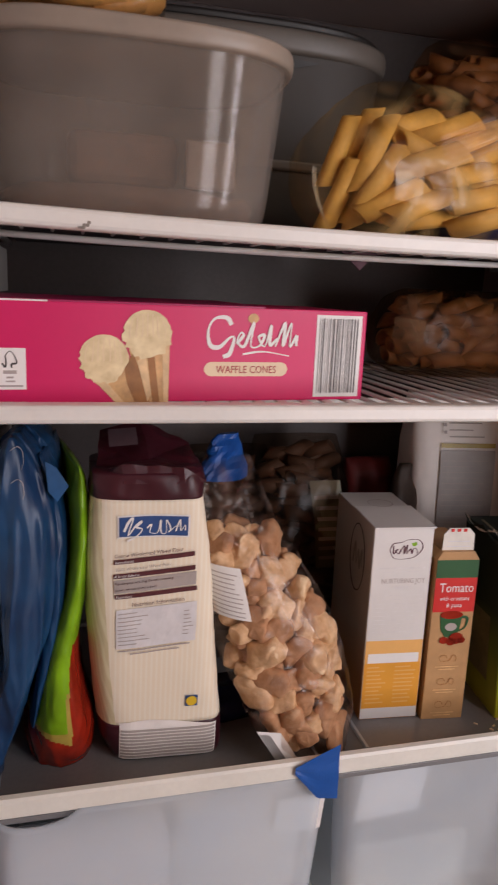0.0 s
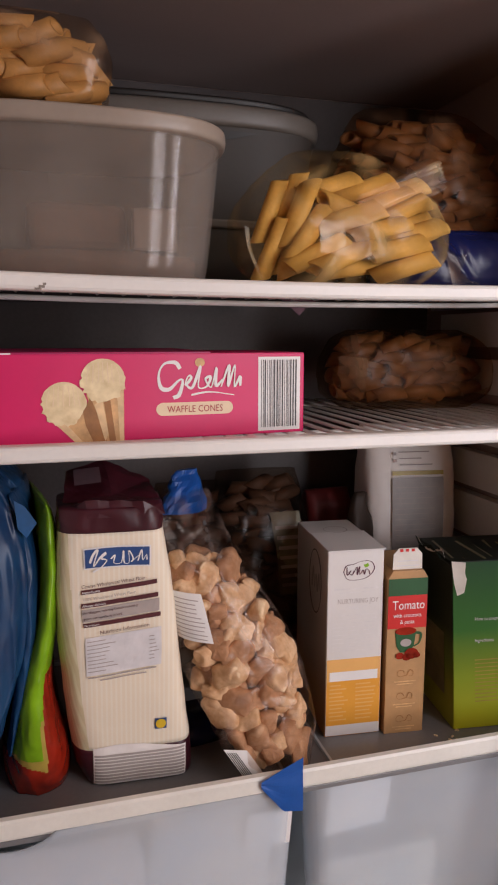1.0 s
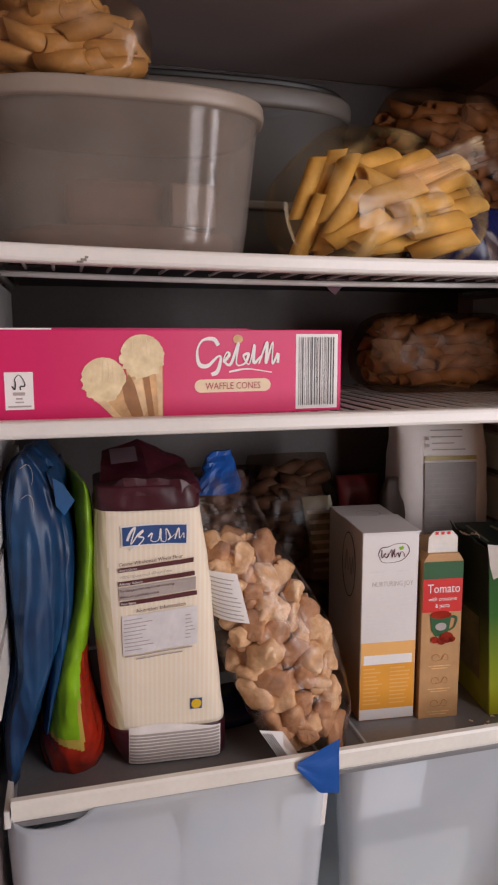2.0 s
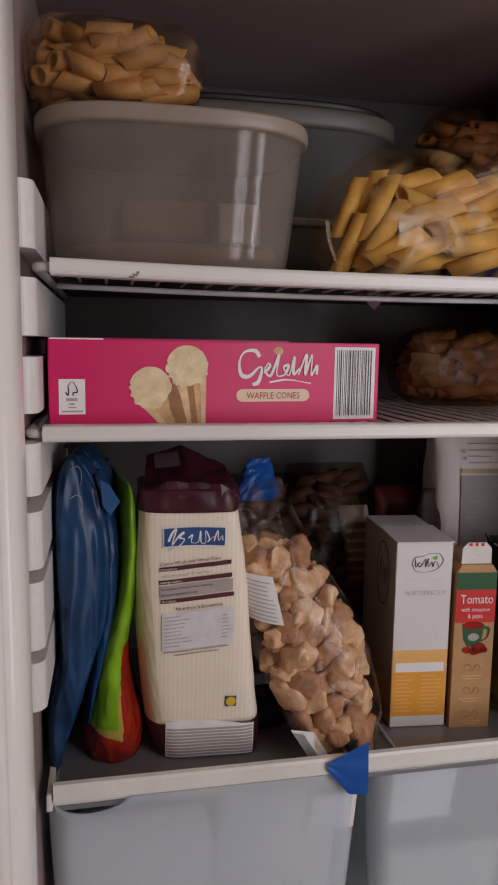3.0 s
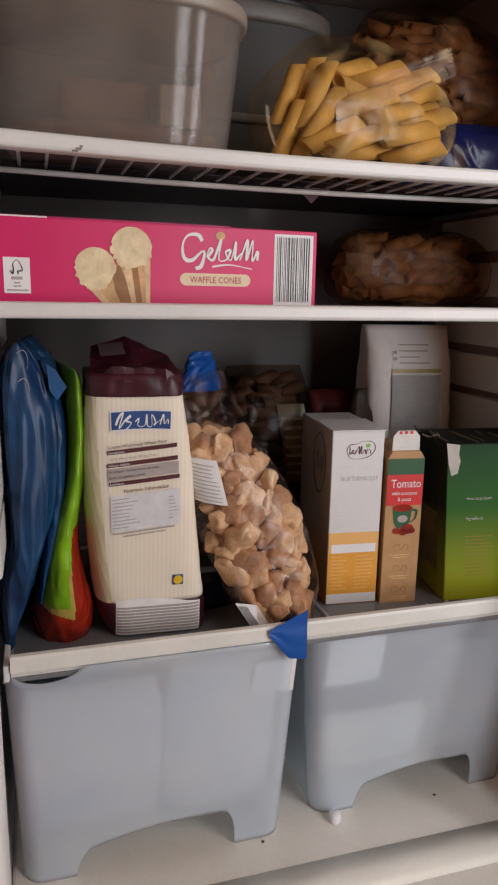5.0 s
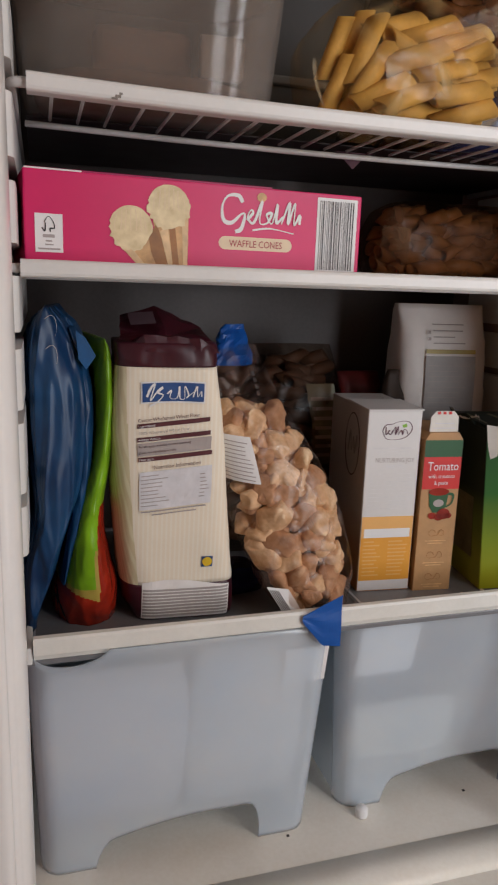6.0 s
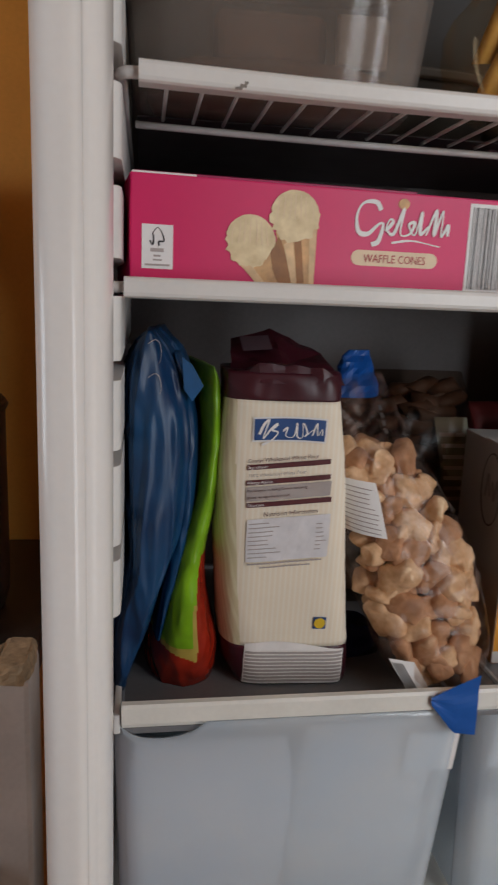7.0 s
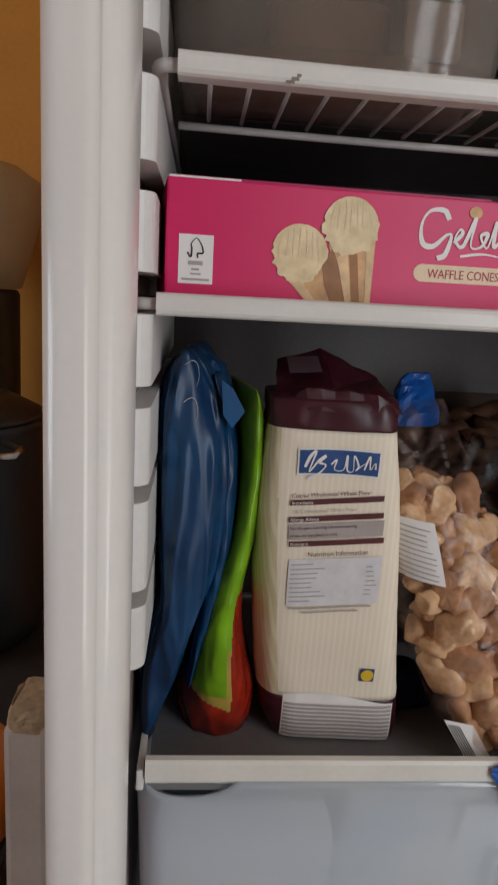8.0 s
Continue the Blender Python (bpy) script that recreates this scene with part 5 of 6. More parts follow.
        part("sachet", solid(-0.022, 0.022, -0.032, 0.032, -0.002, 0.002, 0.0018, 2, place), (M_SACHET, M_GOLDBAG, M_SACHET, M_PALE_PRINT)[k % 4] if k % 4 != 3 else M_SACHET, c, "olive sachet in the open top")


green_carton()


def paper_bag(name, keys, lo, hi, material, label, category, e=4.5, crumple=0.003, size=34, ridge=0.5, partname="wrapper", plabel="", rings=40, around=60, zs=1.0):
    b = thing(name, (keys[0][1], keys[0][2], lo), label, category)
    part(partname, loft(keys, lo, hi, rings, around, e, crumple, size, keys[0][1] * 9, ridge=ridge, zs=zs), material, b, plabel, smooth=True)
    return b


white_keys = [(Z3, 0.359, 0.248, 0.052, 0.035, -6), (0.95, 0.359, 0.248, 0.058, 0.042, -6), (1.1, 0.356, 0.245, 0.058, 0.040, -6), (1.18, 0.353, 0.242, 0.057, 0.030, -6), (1.222, 0.351, 0.240, 0.056, 0.010, -6)]
white_bag = paper_bag("sugar_bag", white_keys, Z3, 1.222, M_PAPERBAG, "white paper bag with grey printed text standing at the back", "paper bag", plabel="creased white paper")


def white_face(x, z, lift=0.0):
    cx, cy, hx, hy, turn = spline(white_keys, z)
    u = max(-0.99, min(0.99, (x - cx) / hx))
    yy = -hy * (1 - abs(u) ** 4.5) ** (1 / 4.5)
    return Vector((x, cy + yy + (x - cx) * math.sin(radians(turn)) - 0.0035 - lift, z))


part("text_panel", panel(0.321, 0.386, 1.065, 1.160, white_face, 0.0, 8, 12), M_GREY_DARK, white_bag, "grey text panel")
part("olive_line", bars([(0.321, 0.386, 1.163, 1.168)], white_face, 0.0004, 8), M_GOLDBAG, white_bag)
rngw = random.Random(14)
part("small_print", bars([(0.324, 0.381 - rngw.uniform(0, 0.025), 1.07 + k * 0.0065, 1.0709 + k * 0.0065) for k in range(13)], white_face, 0.0012, 6), M_GREY_PRINT, white_bag)
part("small_print", bars([(0.330, 0.376 - rngw.uniform(0, 0.02), 1.175 + k * 0.0075, 1.1763 + k * 0.0075) for k in range(4)] + [(0.3235, 0.327, 1.187, 1.1905), (0.3235, 0.327, 1.179, 1.1825)], white_face, 0.0012, 6), M_GREY_PRINT, white_bag)

# red packet, sachets and a dark stalk at the back
red_keys = [(Z3, 0.275, 0.305, 0.03, 0.02, 5), (1.0, 0.275, 0.305, 0.032, 0.024, 5), (1.11, 0.275, 0.305, 0.031, 0.02, 5), (1.13, 0.275, 0.305, 0.03, 0.006, 5)]
paper_bag("red_packet", red_keys, Z3, 1.13, M_REDDIM, "red food packet standing at the shelf's back, darkened for shade", "packet")
stalk = thing("spice_sachet", (0.285, 0.225, Z3), "dark brown crumpled spice sachet behind the cartons", "sachet")
part("sachet", loft([(Z3, 0.280, 0.222, 0.02, 0.012, 10), (1.05, 0.284, 0.222, 0.022, 0.012, 14), (1.10, 0.287, 0.222, 0.018, 0.010, 20), (1.13, 0.282, 0.222, 0.008, 0.006, 10), (1.142, 0.285, 0.222, 0.006, 0.003, 10)], Z3, 1.142, 30, 36, 3, 0.004, 60, ridge=0.6), M_SPICE, stalk, smooth=True)
flakes = thing("crumbs", (0.31, 0.045, Z3), "few pale crumbs scattered on the glass shelf", "crumbs", kind="stuff")
rngf = random.Random(2)
for k in range(6):
    x, y = 0.298 + rngf.uniform(0, 0.03), 0.036 + rngf.uniform(0, 0.025)
    part("crumb", solid(-0.002, 0.002, -0.001, 0.001, 0, 0.0012, 0.0004, 1, pose(x, y, Z3, 0, 0, rngf.uniform(0, 180))), M_PILL, flakes)
flat_tin = thing("blue_sachet", (0.062, 0.125, Z3), "dark blue sachet lying on the glass shelf", "sachet")
part("sachet", loft([(Z3, 0.062, 0.135, 0.028, 0.028, 10), (Z3 + 0.01, 0.062, 0.135, 0.03, 0.03, 10), (Z3 + 0.02, 0.062, 0.135, 0.026, 0.026, 10)], Z3, Z3 + 0.02, 6, 40, 4, 0.002), M_BLUEPACK, flat_tin, smooth=True)

# ---------- bags by the left wall ----------
blue_keys = [(Z3, -0.150, 0.130, 0.005, 0.060, 3), (0.935, -0.150, 0.128, 0.0065, 0.078, 3), (0.98, -0.1415, 0.126, 0.0145, 0.085, 3), (1.03, -0.1280, 0.125, 0.0160, 0.088, 3), (1.06, -0.1220, 0.125, 0.0215, 0.088, 2), (1.10, -0.1170, 0.124, 0.0265, 0.086, 0),
             (1.14, -0.1160, 0.122, 0.0270, 0.082, -2), (1.175, -0.1185, 0.119, 0.0235, 0.076, -4), (1.20, -0.1200, 0.114, 0.014, 0.066, -5), (1.214, -0.1200, 0.110, 0.003, 0.06, -6)]
blue_bag = paper_bag("blue_bag", blue_keys, Z3, 1.214, M_BLUEBAG, "blue plastic food bag leaning against the refrigerator wall", "plastic bag", 3.0, 0.0075, 42, 1.5, "bag_film", "creased translucent blue plastic", 110, 200, 0.12)
part("second_layer", loft([(0.965, -0.120, 0.118, 0.003, 0.058, 3), (1.03, -0.108, 0.118, 0.007, 0.064, 3), (1.08, -0.099, 0.118, 0.009, 0.066, 2), (1.14, -0.0965, 0.118, 0.0095, 0.064, 0), (1.18, -0.099, 0.114, 0.006, 0.056, -4), (1.197, -0.102, 0.110, 0.002, 0.05, -6)], 0.965, 1.197, 90, 120, 2.6, 0.003, 60, 7.0, ridge=1.3, zs=0.3), M_BLUEBAG, blue_bag, "inner fold of blue plastic", smooth=True)
part("corner_flap", sheet([(-0.103, 1.196), (-0.095, 1.190), (-0.086, 1.174), (-0.0945, 1.163), (-0.101, 1.172)], lambda u, v, w=0.0: Vector((u, 0.046 + (u + 0.1) * 0.5, v)), 0.0), M_BLUEFLAP, blue_bag, "folded blue corner")
for k in range(5):
    z = 1.205 - k * 0.024
    part("white_print", stroke([(0, 0), (0.005, 0.003), (0.0085, 0.0), (0.0095, -0.008), (0.008, -0.014)], 0.0005, lambda u, v, w=0.0, z=z: Vector((-0.1275 + u * 1.0, 0.040 + 0.002 * math.sin(z * 90), z + v)), 0.0, 20), M_GREY_PRINT, blue_bag)
part("grey_tag", sheet([(-0.138, 1.118), (-0.128, 1.128), (-0.124, 1.120), (-0.137, 1.105)], lambda u, v, w=0.0: Vector((u, 0.052, v)), 0.0), M_PALE_PRINT, blue_bag, "small grey tag")

green_keys = [(Z3, -0.0965, 0.114, 0.0285, 0.044, 6), (0.93, -0.0965, 0.115, 0.0295, 0.052, 5), (0.955, -0.0965, 0.116, 0.029, 0.064, 4), (0.985, -0.0975, 0.116, 0.022, 0.068, 4), (1.03, -0.0960, 0.117, 0.0160, 0.070, 3), (1.08, -0.0840, 0.121, 0.0115, 0.070, 2),
              (1.13, -0.0785, 0.121, 0.0095, 0.068, 2), (1.155, -0.0810, 0.116, 0.009, 0.064, 4), (1.178, -0.0840, 0.114, 0.006, 0.058, 8), (1.188, -0.0860, 0.112, 0.002, 0.055, 8)]
snack = thing("snack_packet", (-0.094, 0.117, Z3), "lime green and red foil snack packet standing beside the blue bag", "snack packet")
for name, idx, m_, lab in (("green_foil", 0, M_GREENBAG, "lime green upper foil"), ("red_foil", 1, M_REDBAG, "red lower foil"), ("gold_band", 2, M_GOLDBAG, "gold band between the colours")):
    bm = loft(green_keys, Z3, 1.188, 170, 140, 2.2, 0.0024, 46, 4.0, ridge=1.2, zs=0.4)
    drop = []
    for fc in bm.faces:
        p = fc.calc_center_median()
        cx, cy, hx, hy, _ = spline(green_keys, p.z)
        side = (p.x - cx) / max(hx, 1e-4)
        edge = 0.9545 - 0.012 * side
        kind = 0
        if p.z < edge - 0.002 or (side > 0.40 + (p.z - 0.96) * 3 and p.z < 1.04):
            kind = 1
        elif p.z < edge + 0.012 * max(0.2, side + 0.7) or (side > 0.26 + (p.z - 0.96) * 3 and p.z < 1.0):
            kind = 2
        if kind != idx:
            drop.append(fc)
    bmesh.ops.delete(bm, geom=drop, context="FACES")
    part(name, bm, m_, snack, lab, smooth=True)


# ---------- pasta ----------
def tube_mesh(name, r, length, material, twist=0.0, squash=1.0):
    """A short pasta tube cut slantwise, open at both ends."""
    bm = bmesh.new()
    n = 10
    outer, inner = [], []
    for s in (-1, 1):
        o, i = [], []
        for k in range(n):
            a = 2 * math.pi * k / n
            for lst, rr in ((o, r), (i, r * 0.66)):
                lst.append(bm.verts.new((rr * math.cos(a), rr * math.sin(a) * squash, s * length / 2 + rr * math.cos(a) * 0.6)))
        outer.append(o)
        inner.append(i)
    for k in range(n):
        q = (k + 1) % n
        bm.faces.new((outer[0][k], outer[0][q], outer[1][q], outer[1][k]))
        bm.faces.new((inner[0][q], inner[0][k], inner[1][k], inner[1][q]))
        bm.faces.new((outer[1][k], outer[1][q], inner[1][q], inner[1][k]))
        bm.faces.new((outer[0][q], outer[0][k], inner[0][k], inner[0][q]))
    me = bpy.data.meshes.new(name)
    bm.to_mesh(me)
    bm.free()
    me.materials.append(material)
    me.polygons.foreach_set("use_smooth", [True] * len(me.polygons))
    return me


def pasta_bag(name, keys, lo, hi, label, mesh, gap, inset, seed, film_mat, grow=0.004, e=3.0, tries=3500, wrinkle=0.004):
    b = thing(name, (keys[0][1], keys[0][2], lo), label, "pasta bag")
    wide = [(k[0] if i == 0 else k[0] + grow * (k[0] - lo) / (hi - lo), k[1], k[2], k[3] + grow, k[4] + grow * 0.5, k[5]) for i, k in enumerate(keys)]
    part("bag_film", loft(wide, lo, hi + grow, 34, 90, e, wrinkle, 30, seed, ridge=1.0), film_mat, b, "clear crinkled film", smooth=True)
    rng = random.Random(seed)
    for p in fill(keys, lo + inset * 1.3, hi - inset * 0.8, gap, inset, tries, rng):
        t = pose(0, 0, 0, 0, 0, rng.uniform(-20, 20)) @ pose(0, 0, 0, 0, 90 + rng.uniform(-25, 25), 0) @ pose(0, 0, 0, 0, 0, rng.uniform(0, 360))
        piece("pasta_tube", mesh, Matrix.Translation(p) @ t, b)
    return b


penne_keys = [(Z1, 0.177, 0.045, 0.060, 0.034, 4), (1.385, 0.177, 0.045, 0.082, 0.044, 4), (1.405, 0.178, 0.046, 0.090, 0.046, 4), (1.43, 0.178, 0.048, 0.084, 0.043, 4), (1.452, 0.178, 0.052, 0.064, 0.032, 4), (1.472, 0.172, 0.055, 0.030, 0.018, 4)]
long_penne = tube_mesh("pasta_tube", 0.0088, 0.056, M_PENNE, 0.0, 0.78)


def penne_bag():
    """Long tubes lying side by side: upright at one end of the bag, rising gently along the rest."""
    b = pasta_bag("penne_bag", penne_keys, Z1, 1.472, "clear bag of yellow penne pasta lying on the wire shelf", long_penne, 0.5, 0.016, 5, M_FILM_PASTA, grow=0.009, e=2.6, tries=1)
    rng = random.Random(12)
    placed = []
    for layer, share in ((0, 0.96), (1, 0.55), (2, 0.1)):
        for _ in range(1600):
            z = rng.uniform(Z1 + 0.014, 1.452)
            cx, cy, hx, hy, _t = spline(penne_keys, z)
            u = rng.uniform(-0.95, 0.86)
            y = cy - (hy - 0.010) * share * math.sqrt(max(0.0, 1 - u * u))
            upright = min(1.0, max(0.0, (-0.35 - u) / 0.25))
            rise = 17 * (1 - upright) + 72 * upright
            half = 0.022
            d = Vector((math.cos(radians(rise)), 0.0, math.sin(radians(rise))))
            q = Vector((cx + u * (hx - 0.012), y, z))
            ends = (q - d * half, q + d * half)
            if any(p.z < Z1 + 0.010 or p.z > 1.460 or abs(p.x - cx) > 0.09 for p in ends):
                continue
            if any((q - o).dot(q - o) - (1 - 0.05) * ((q - o).dot(d)) ** 2 < 0.0125 ** 2 for o in placed):
                continue
            placed.append(q)
            turn = pose(0, 0, 0, 0, 90 - rise + rng.uniform(-9, 9), rng.uniform(-10, 10)) @ pose(0, 0, 0, 0, 0, rng.uniform(-40, 40))
            piece("pasta_tube", long_penne, Matrix.Translation(q) @ turn @ Matrix.Scale(rng.uniform(0.85, 1.05), 4), b)
    return b


penne = penne_bag()
seal_o = lambda u, v, w=0.0: Vector((0.176 + u * 0.94 - v * 0.25, -0.004 - 0.01 * u + 0.0007 * math.sin(v * 1500) + 0.06 * v - w, 1.420 + u * 0.40 + v * 0.9))
part("crimped_seal", panel(0.0, 0.078, -0.004, 0.022, seal_o, 0.0, 10, 60), M_CRIMPFILM, penne, "crimped clear end seal", smooth=True)
part("crimp_print", bars([(0.016, 0.078, -0.002 + k * 0.0034, -0.0012 + k * 0.0034) for k in range(7)], seal_o, 0.0012, 8), M_CRIMPFILM, penne)
part("end_label", panel(0.0, 0.045, 0.0, 0.004, lambda u, v, w=0.0: Vector((0.086 + 0.018 * (u / 0.05) ** 2 - v, 0.014 - v * 0.3, 1.413 - u * 0.92 + v * 0.4)), 0.0, 10, 3), M_CRIMPFILM, penne, "printed end label")
part("paper_tag", panel(0.0, 0.022, 0.0, 0.026, lambda u, v, w=0.0: Vector((0.142 + u, 0.0015 + 0.1 * v, 1.395 + v - u * 0.1)), 0.0, 2, 2), M_CRIMPFILM, penne)

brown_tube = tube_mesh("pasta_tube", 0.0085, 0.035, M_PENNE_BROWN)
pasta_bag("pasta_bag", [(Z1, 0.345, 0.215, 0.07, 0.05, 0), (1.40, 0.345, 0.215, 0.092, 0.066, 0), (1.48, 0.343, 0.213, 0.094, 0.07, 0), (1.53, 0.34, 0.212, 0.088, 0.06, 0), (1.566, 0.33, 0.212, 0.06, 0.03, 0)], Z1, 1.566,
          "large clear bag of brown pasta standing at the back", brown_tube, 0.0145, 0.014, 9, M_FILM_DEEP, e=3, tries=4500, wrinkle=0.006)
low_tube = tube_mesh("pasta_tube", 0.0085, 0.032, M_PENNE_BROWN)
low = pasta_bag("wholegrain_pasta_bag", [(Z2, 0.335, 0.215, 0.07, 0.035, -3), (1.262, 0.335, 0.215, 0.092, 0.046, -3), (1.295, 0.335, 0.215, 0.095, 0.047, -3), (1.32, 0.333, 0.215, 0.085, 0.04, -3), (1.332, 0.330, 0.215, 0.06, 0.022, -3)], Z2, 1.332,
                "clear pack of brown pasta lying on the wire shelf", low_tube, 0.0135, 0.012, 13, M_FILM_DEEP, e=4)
part("end_label", panel(0.0, 0.028, 0.0, 0.045, lambda u, v, w=0.0: Vector((0.233 + u + v * 0.08, 0.180 - u * 0.5, 1.262 + v - u * 0.1)), 0.0, 4, 4), M_FILM_HAZY, low, "hazy folded film end")
top_tube = tube_mesh("pasta_tube", 0.008, 0.036, M_RIGATONI)
TUBTOP = 1.4935
pasta_bag("rigatoni_bag", [(TUBTOP, -0.083, 0.075, 0.048, 0.045, 0), (1.507, -0.086, 0.075, 0.062, 0.052, 0), (1.535, -0.086, 0.075, 0.064, 0.052, 0), (1.558, -0.087, 0.078, 0.056, 0.04, 0), (1.567, -0.09, 0.08, 0.045, 0.025, 0)], TUBTOP, 1.567,
          "clear bag of short pasta lying on the plastic tub", top_tube, 0.0125, 0.012, 17, M_FILM_HAZY, e=7, wrinkle=0.003)
blue_pack = thing("blue_wrapper_pack", (0.29, 0.075, Z1), "shiny dark blue wrapped pack lying on the wire shelf", "packet")
part("wrapper", loft([(Z1, 0.302, 0.085, 0.06, 0.03, -4), (1.382, 0.302, 0.085, 0.072, 0.037, -4), (1.41, 0.303, 0.085, 0.068, 0.036, -4), (1.427, 0.306, 0.087, 0.05, 0.024, -4)], Z1, 1.427, 20, 60, 3, 0.004, 34, ridge=0.9), M_BLUEPACK, blue_pack, smooth=True)
part("paper_strip", panel(0.0, 0.03, 0.0, 0.045, lambda u, v, w=0.0: Vector((0.29 + u - v * 0.3, 0.044 + u * 0.1 + max(0, v - 0.03) * 0.7, 1.372 + v + 0.002 * math.sin(u * 300))), 0.0, 6, 6), M_FILM_HAZY, blue_pack)


# ---------- tubs on the upper shelf ----------
def tub(name, keys, lo, hi, label, material, e, thick=0.003):
    t = thing(name, (keys[0][1], keys[0][2], lo), label, "storage tub")
    bm = loft(keys, lo, hi, 24, 160, e, cap=False)
    bottom = [v for v in bm.verts if abs(v.co.z - lo) < 1e-6]
    inner = loft([(k[0], k[1], k[2], k[3] - thick, k[4] - thick, k[5]) for k in keys], lo + thick, hi, 24, 160, e, cap=False)
    me = bpy.data.meshes.new("inner")
    inner.to_mesh(me)
    inner.free()
    bm.from_mesh(me)
    bpy.data.meshes.remove(me)
    bm.faces.new([v for v in bottom][::-1])
    part("tub_body", bm, material, t, "smoky translucent plastic", smooth=True)
    return t


tub_keys = [(Z1, -0.0385, 0.087, 0.094, 0.068, 0), (1.376, -0.0385, 0.087, 0.0995, 0.072, 0), (1.42, -0.0380, 0.0855, 0.1045, 0.0765, 0), (1.4775, -0.0375, 0.0835, 0.1095, 0.0815, 0)]
tub1 = tub("storage_tub", tub_keys, Z1, 1.4775, "smoky translucent plastic tub with a lid, crumbs inside", M_TUB, 3.2)
part("lid", loft([(1.4775, -0.0375, 0.0835, 0.1125, 0.0845, 0), (1.4795, -0.0375, 0.0835, 0.1142, 0.086, 0), (1.4865, -0.0375, 0.0835, 0.1145, 0.086, 0), (1.4905, -0.0375, 0.0835, 0.1125, 0.0845, 0), (TUBTOP - 0.0005, -0.0375, 0.0835, 0.104, 0.076, 0)], 1.4775, TUBTOP - 0.0005, 14, 160, 3.2), M_TUBRIM, tub1, "milky plastic lid rim", smooth=True)
part("crumb_layer", loft([(Z1 + 0.004, -0.0385, 0.087, 0.087, 0.061, 0), (1.385, -0.0385, 0.087, 0.092, 0.065, 0), (1.396, -0.0385, 0.087, 0.087, 0.059, 0)], Z1 + 0.004, 1.392, 10, 80, 3.2, 0.0015, 60, zwarp=lambda p: 0.004 * noise.noise(p * 40)), M_BROWNFILL, tub1, "brown crumbs in the bottom", smooth=True)
card = thing("folded_packet", (-0.02, 0.07, 1.395), "pale folded packet inside the plastic tub", "packet")
part("packet", solid(-0.004, 0.032, 0.034, 0.040, 1.3955, 1.428, 0.0028, 3), M_GREY_PRINT, card)
part("packet_fold", solid(-0.085, -0.006, 0.05, 0.075, 1.3955, 1.433, 0.012, 4), M_BROWNFILL, card)

bowl_keys = [(Z1, 0.075, 0.262, 0.11, 0.06, 0), (1.40, 0.075, 0.262, 0.122, 0.07, 0), (1.47, 0.075, 0.262, 0.135, 0.080, 0), (1.545, 0.075, 0.262, 0.146, 0.086, 0)]
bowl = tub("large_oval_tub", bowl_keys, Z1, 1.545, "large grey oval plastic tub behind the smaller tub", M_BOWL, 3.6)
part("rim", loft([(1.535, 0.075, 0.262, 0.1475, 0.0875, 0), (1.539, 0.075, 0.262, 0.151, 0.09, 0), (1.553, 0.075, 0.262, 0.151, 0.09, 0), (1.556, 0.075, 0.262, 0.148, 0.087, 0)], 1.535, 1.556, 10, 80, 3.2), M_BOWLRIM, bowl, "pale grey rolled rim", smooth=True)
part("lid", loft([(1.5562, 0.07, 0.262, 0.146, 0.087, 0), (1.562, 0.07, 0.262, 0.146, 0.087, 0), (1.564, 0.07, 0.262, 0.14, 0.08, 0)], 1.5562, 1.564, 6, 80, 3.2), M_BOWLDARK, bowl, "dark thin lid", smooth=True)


# Dark strip laid over the wall as the recess's shade.
def recess_shade_strip(u, v, w=0.0):
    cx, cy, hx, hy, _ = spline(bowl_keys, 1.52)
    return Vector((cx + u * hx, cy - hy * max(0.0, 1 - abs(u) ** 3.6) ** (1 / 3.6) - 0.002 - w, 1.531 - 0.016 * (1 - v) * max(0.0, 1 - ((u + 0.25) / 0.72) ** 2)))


part("handle_recess", panel(-0.97, 0.47, 0.0, 1.0, recess_shade_strip, 0.0, 40, 4), M_BOWLDARK, bowl, "dark strip painted as shade under the rim", smooth=True)
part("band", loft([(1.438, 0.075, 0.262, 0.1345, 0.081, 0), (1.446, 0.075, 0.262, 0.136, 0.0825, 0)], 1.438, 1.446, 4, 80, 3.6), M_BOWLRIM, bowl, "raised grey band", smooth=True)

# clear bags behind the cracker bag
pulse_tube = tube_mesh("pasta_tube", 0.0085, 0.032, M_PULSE)
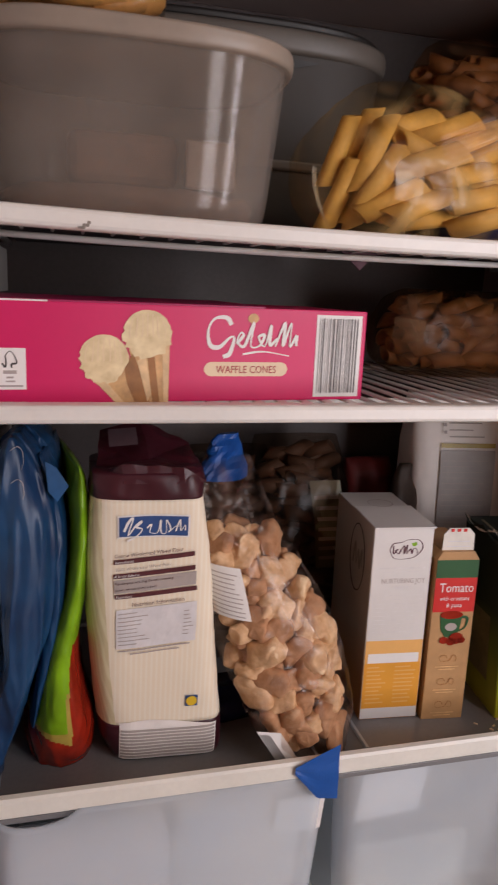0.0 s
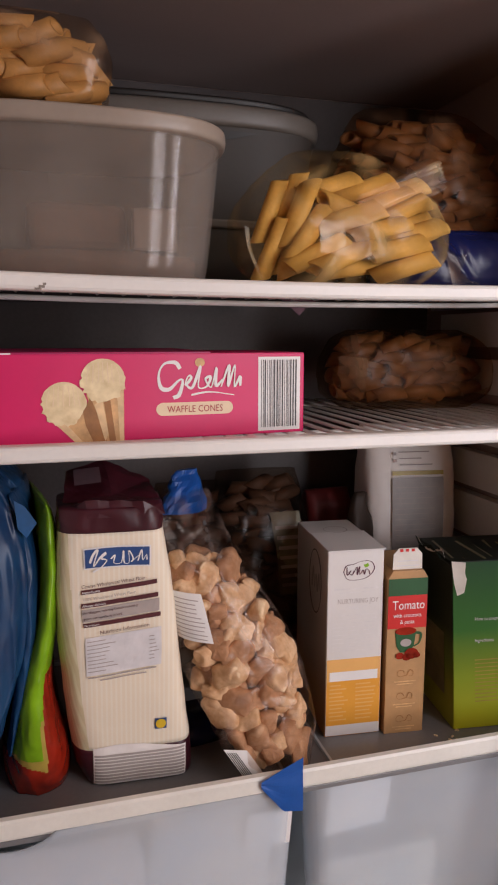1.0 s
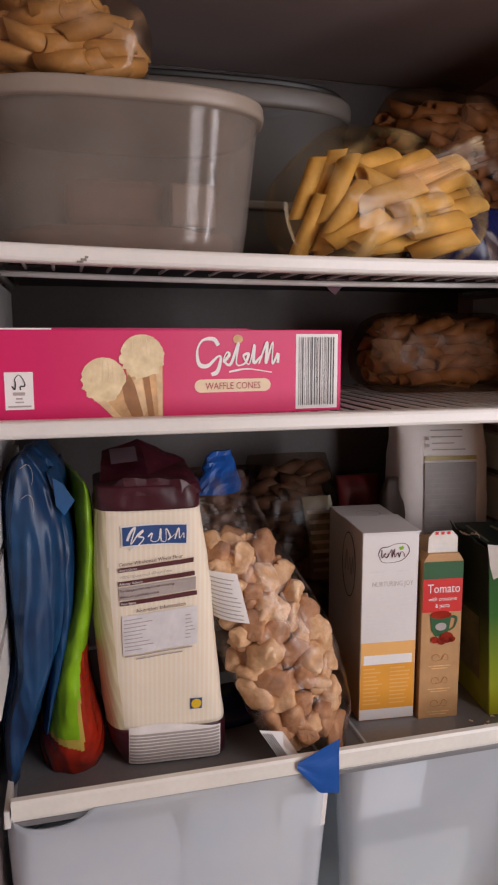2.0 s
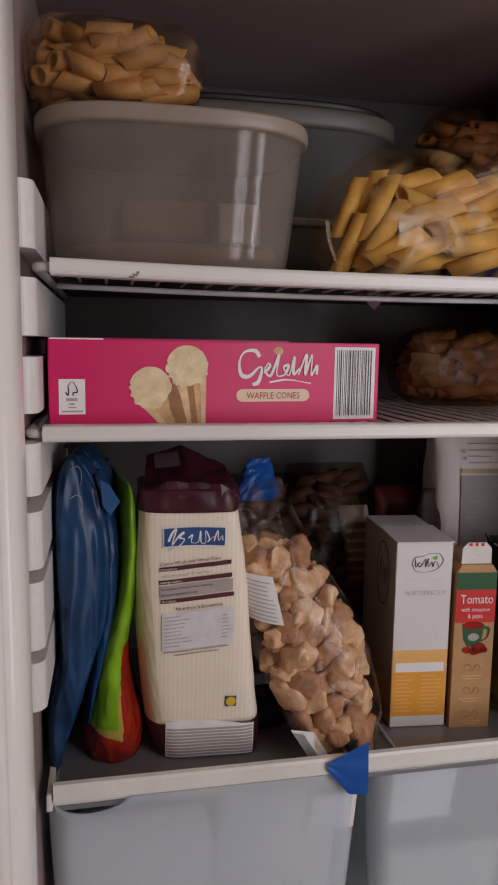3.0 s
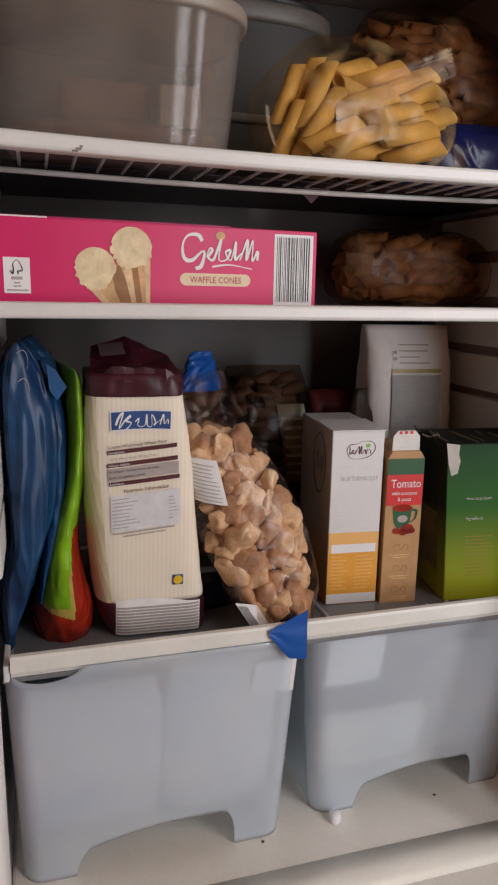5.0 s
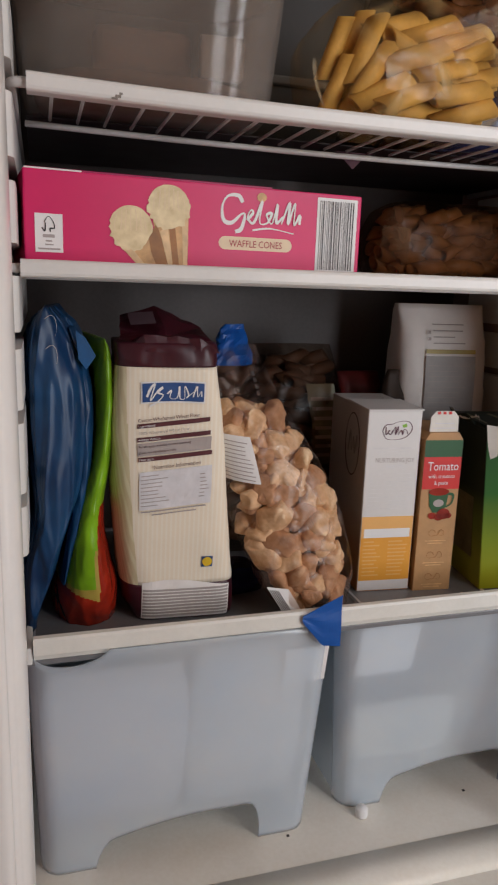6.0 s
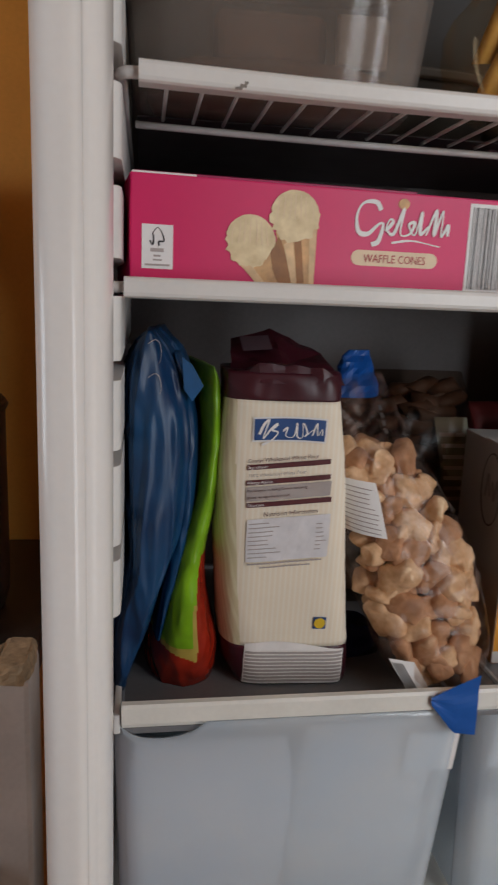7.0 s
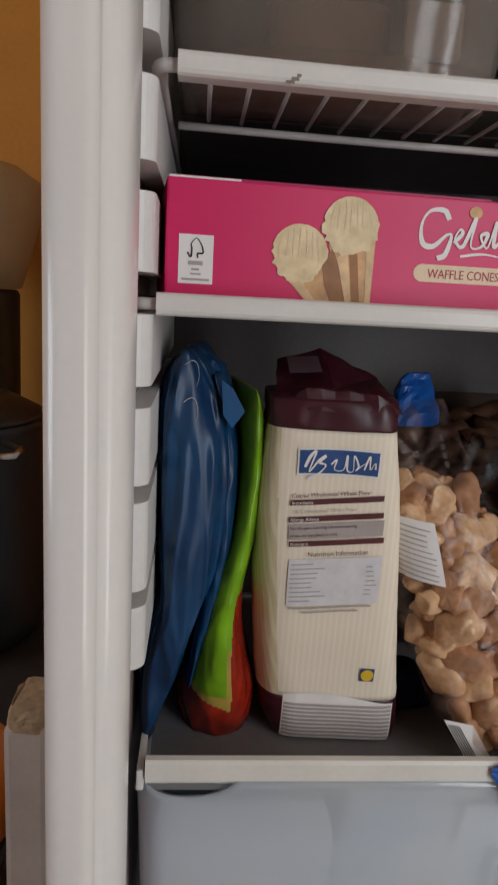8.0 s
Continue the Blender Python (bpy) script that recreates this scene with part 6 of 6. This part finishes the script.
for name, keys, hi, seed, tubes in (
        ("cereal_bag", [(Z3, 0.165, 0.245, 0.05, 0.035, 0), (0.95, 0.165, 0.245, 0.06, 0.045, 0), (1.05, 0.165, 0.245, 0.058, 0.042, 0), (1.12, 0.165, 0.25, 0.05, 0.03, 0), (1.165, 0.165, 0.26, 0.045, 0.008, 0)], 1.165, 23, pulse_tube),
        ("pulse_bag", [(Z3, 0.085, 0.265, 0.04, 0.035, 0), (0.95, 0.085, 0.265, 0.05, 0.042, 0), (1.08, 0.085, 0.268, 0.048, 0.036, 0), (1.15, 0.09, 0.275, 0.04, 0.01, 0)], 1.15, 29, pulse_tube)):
    bag = pasta_bag(name, keys, Z3, hi, "clear bag of brown food behind the crackers, darkened for the back's shade", tubes, 0.0145, 0.014, seed, M_FILM_DIM, e=3)
    if name == "cereal_bag":
        lb = part("paper_label", panel(0.178, 0.214, 1.03, 1.125, lambda u, v, w=0.0: Vector((u + (v - 1.03) * -0.08, 0.203 + max(0, v - 1.08) * 0.4 - w, v)), 0.0, 4, 6), M_SACHET, bag, "dark olive label with pale lines")
        part("label_print", bars([(0.181, 0.209, 1.04 + k * 0.011, 1.044 + k * 0.011) for k in range(7)], lambda u, v, w=0.0: Vector((u + (v - 1.03) * -0.08, 0.203 + max(0, v - 1.08) * 0.4 - w, v)), 0.001, 2), M_TUBRIM, lb)


# ---------- beside the refrigerator ----------
counter = tagged(part("worktop", solid(-1.85, -0.25, -0.04, 0.69, 0.79, 0.83, 0.004), M_COUNTER, None), "dark kitchen worktop beside the refrigerator", "worktop")
base = thing("base_cabinet", (-1.0, 0.33, 0.0), "plain wooden base cabinet under the worktop", "cabinet")
part("body", solid(-1.84, -0.27, 0.0, 0.68, 0.0, 0.789, 0.004), M_CONE, base)
board = thing("worn_board", (-0.222, 0.03, 0.70), "worn grey board with a torn cardboard top edge", "board")
part("panel", solid(-0.2365, -0.2085, 0.0, 0.05, 0.0, 0.968, 0.004), M_BOARD, board)
part("torn_edge", loft([(0.966, -0.2225, 0.025, 0.0135, 0.0245, 0), (0.974, -0.2225, 0.025, 0.013, 0.024, 0), (0.979, -0.2225, 0.025, 0.011, 0.021, 0)], 0.966, 0.979, 6, 80, 5, 0.003, 90, ridge=0.6, zwarp=lambda p: 0.004 * noise.noise(p * 120)), M_TORN, board, "torn brown edge", smooth=False)
fruit = thing("orange_fruit", (-0.285, 0.06, 0.83), "ripe orange lying on the worktop", "fruit")
part("peel", revolve([(0.004, 0.8302), (0.02, 0.833), (0.036, 0.845), (0.0435, 0.862), (0.0455, 0.88), (0.043, 0.9), (0.035, 0.917), (0.02, 0.927), (0.008, 0.930), (0.002, 0.9285)], -0.285, 0.06, 36), M_FRUIT, fruit, smooth=True)
part("stem_scar", solid(-0.2615, -0.256, 0.019, 0.0225, 0.893, 0.899, 0.001), M_BLACK, fruit)
pot = thing("cooking_pot", (-0.43, 0.42, 0.83), "large dark enamel cooking pot with a steel handle", "pot")
part("pot_body", revolve([(0.10, 0.8302), (0.125, 0.84), (0.13, 0.86), (0.13, 1.09), (0.134, 1.097), (0.126, 1.10)], -0.43, 0.42, 56), M_POT, pot, smooth=True)
part("pot_lid", revolve([(0.132, 1.101), (0.128, 1.106), (0.09, 1.125), (0.02, 1.135), (0.003, 1.136)], -0.43, 0.42, 56), M_POT, pot, smooth=True)
part("handle", rod([(-0.335, 0.31, 1.085), (-0.33, 0.285, 1.083), (-0.315, 0.275, 1.083), (-0.30, 0.285, 1.083), (-0.298, 0.31, 1.085), (-0.33, 0.335, 1.087)], 0.004, 10), M_STEEL, pot, "bent steel handle", smooth=True)
mixer = thing("beige_canister", (-0.425, 0.58, 1.14), "beige tapered plastic bowl on a dark stand behind the pot", "canister")
part("stand", revolve([(0.055, 0.8302), (0.06, 0.84), (0.05, 0.9), (0.058, 1.0), (0.06, 1.24), (0.056, 1.246)], -0.425, 0.58, 40), M_POT, mixer, "dark stand", smooth=True)
part("bowl", revolve([(0.05, 1.2465), (0.062, 1.248), (0.078, 1.3), (0.092, 1.355), (0.09, 1.385), (0.06, 1.405), (0.01, 1.41)], -0.425, 0.58, 48), M_BEIGE, mixer, "beige tapered bowl", smooth=True)
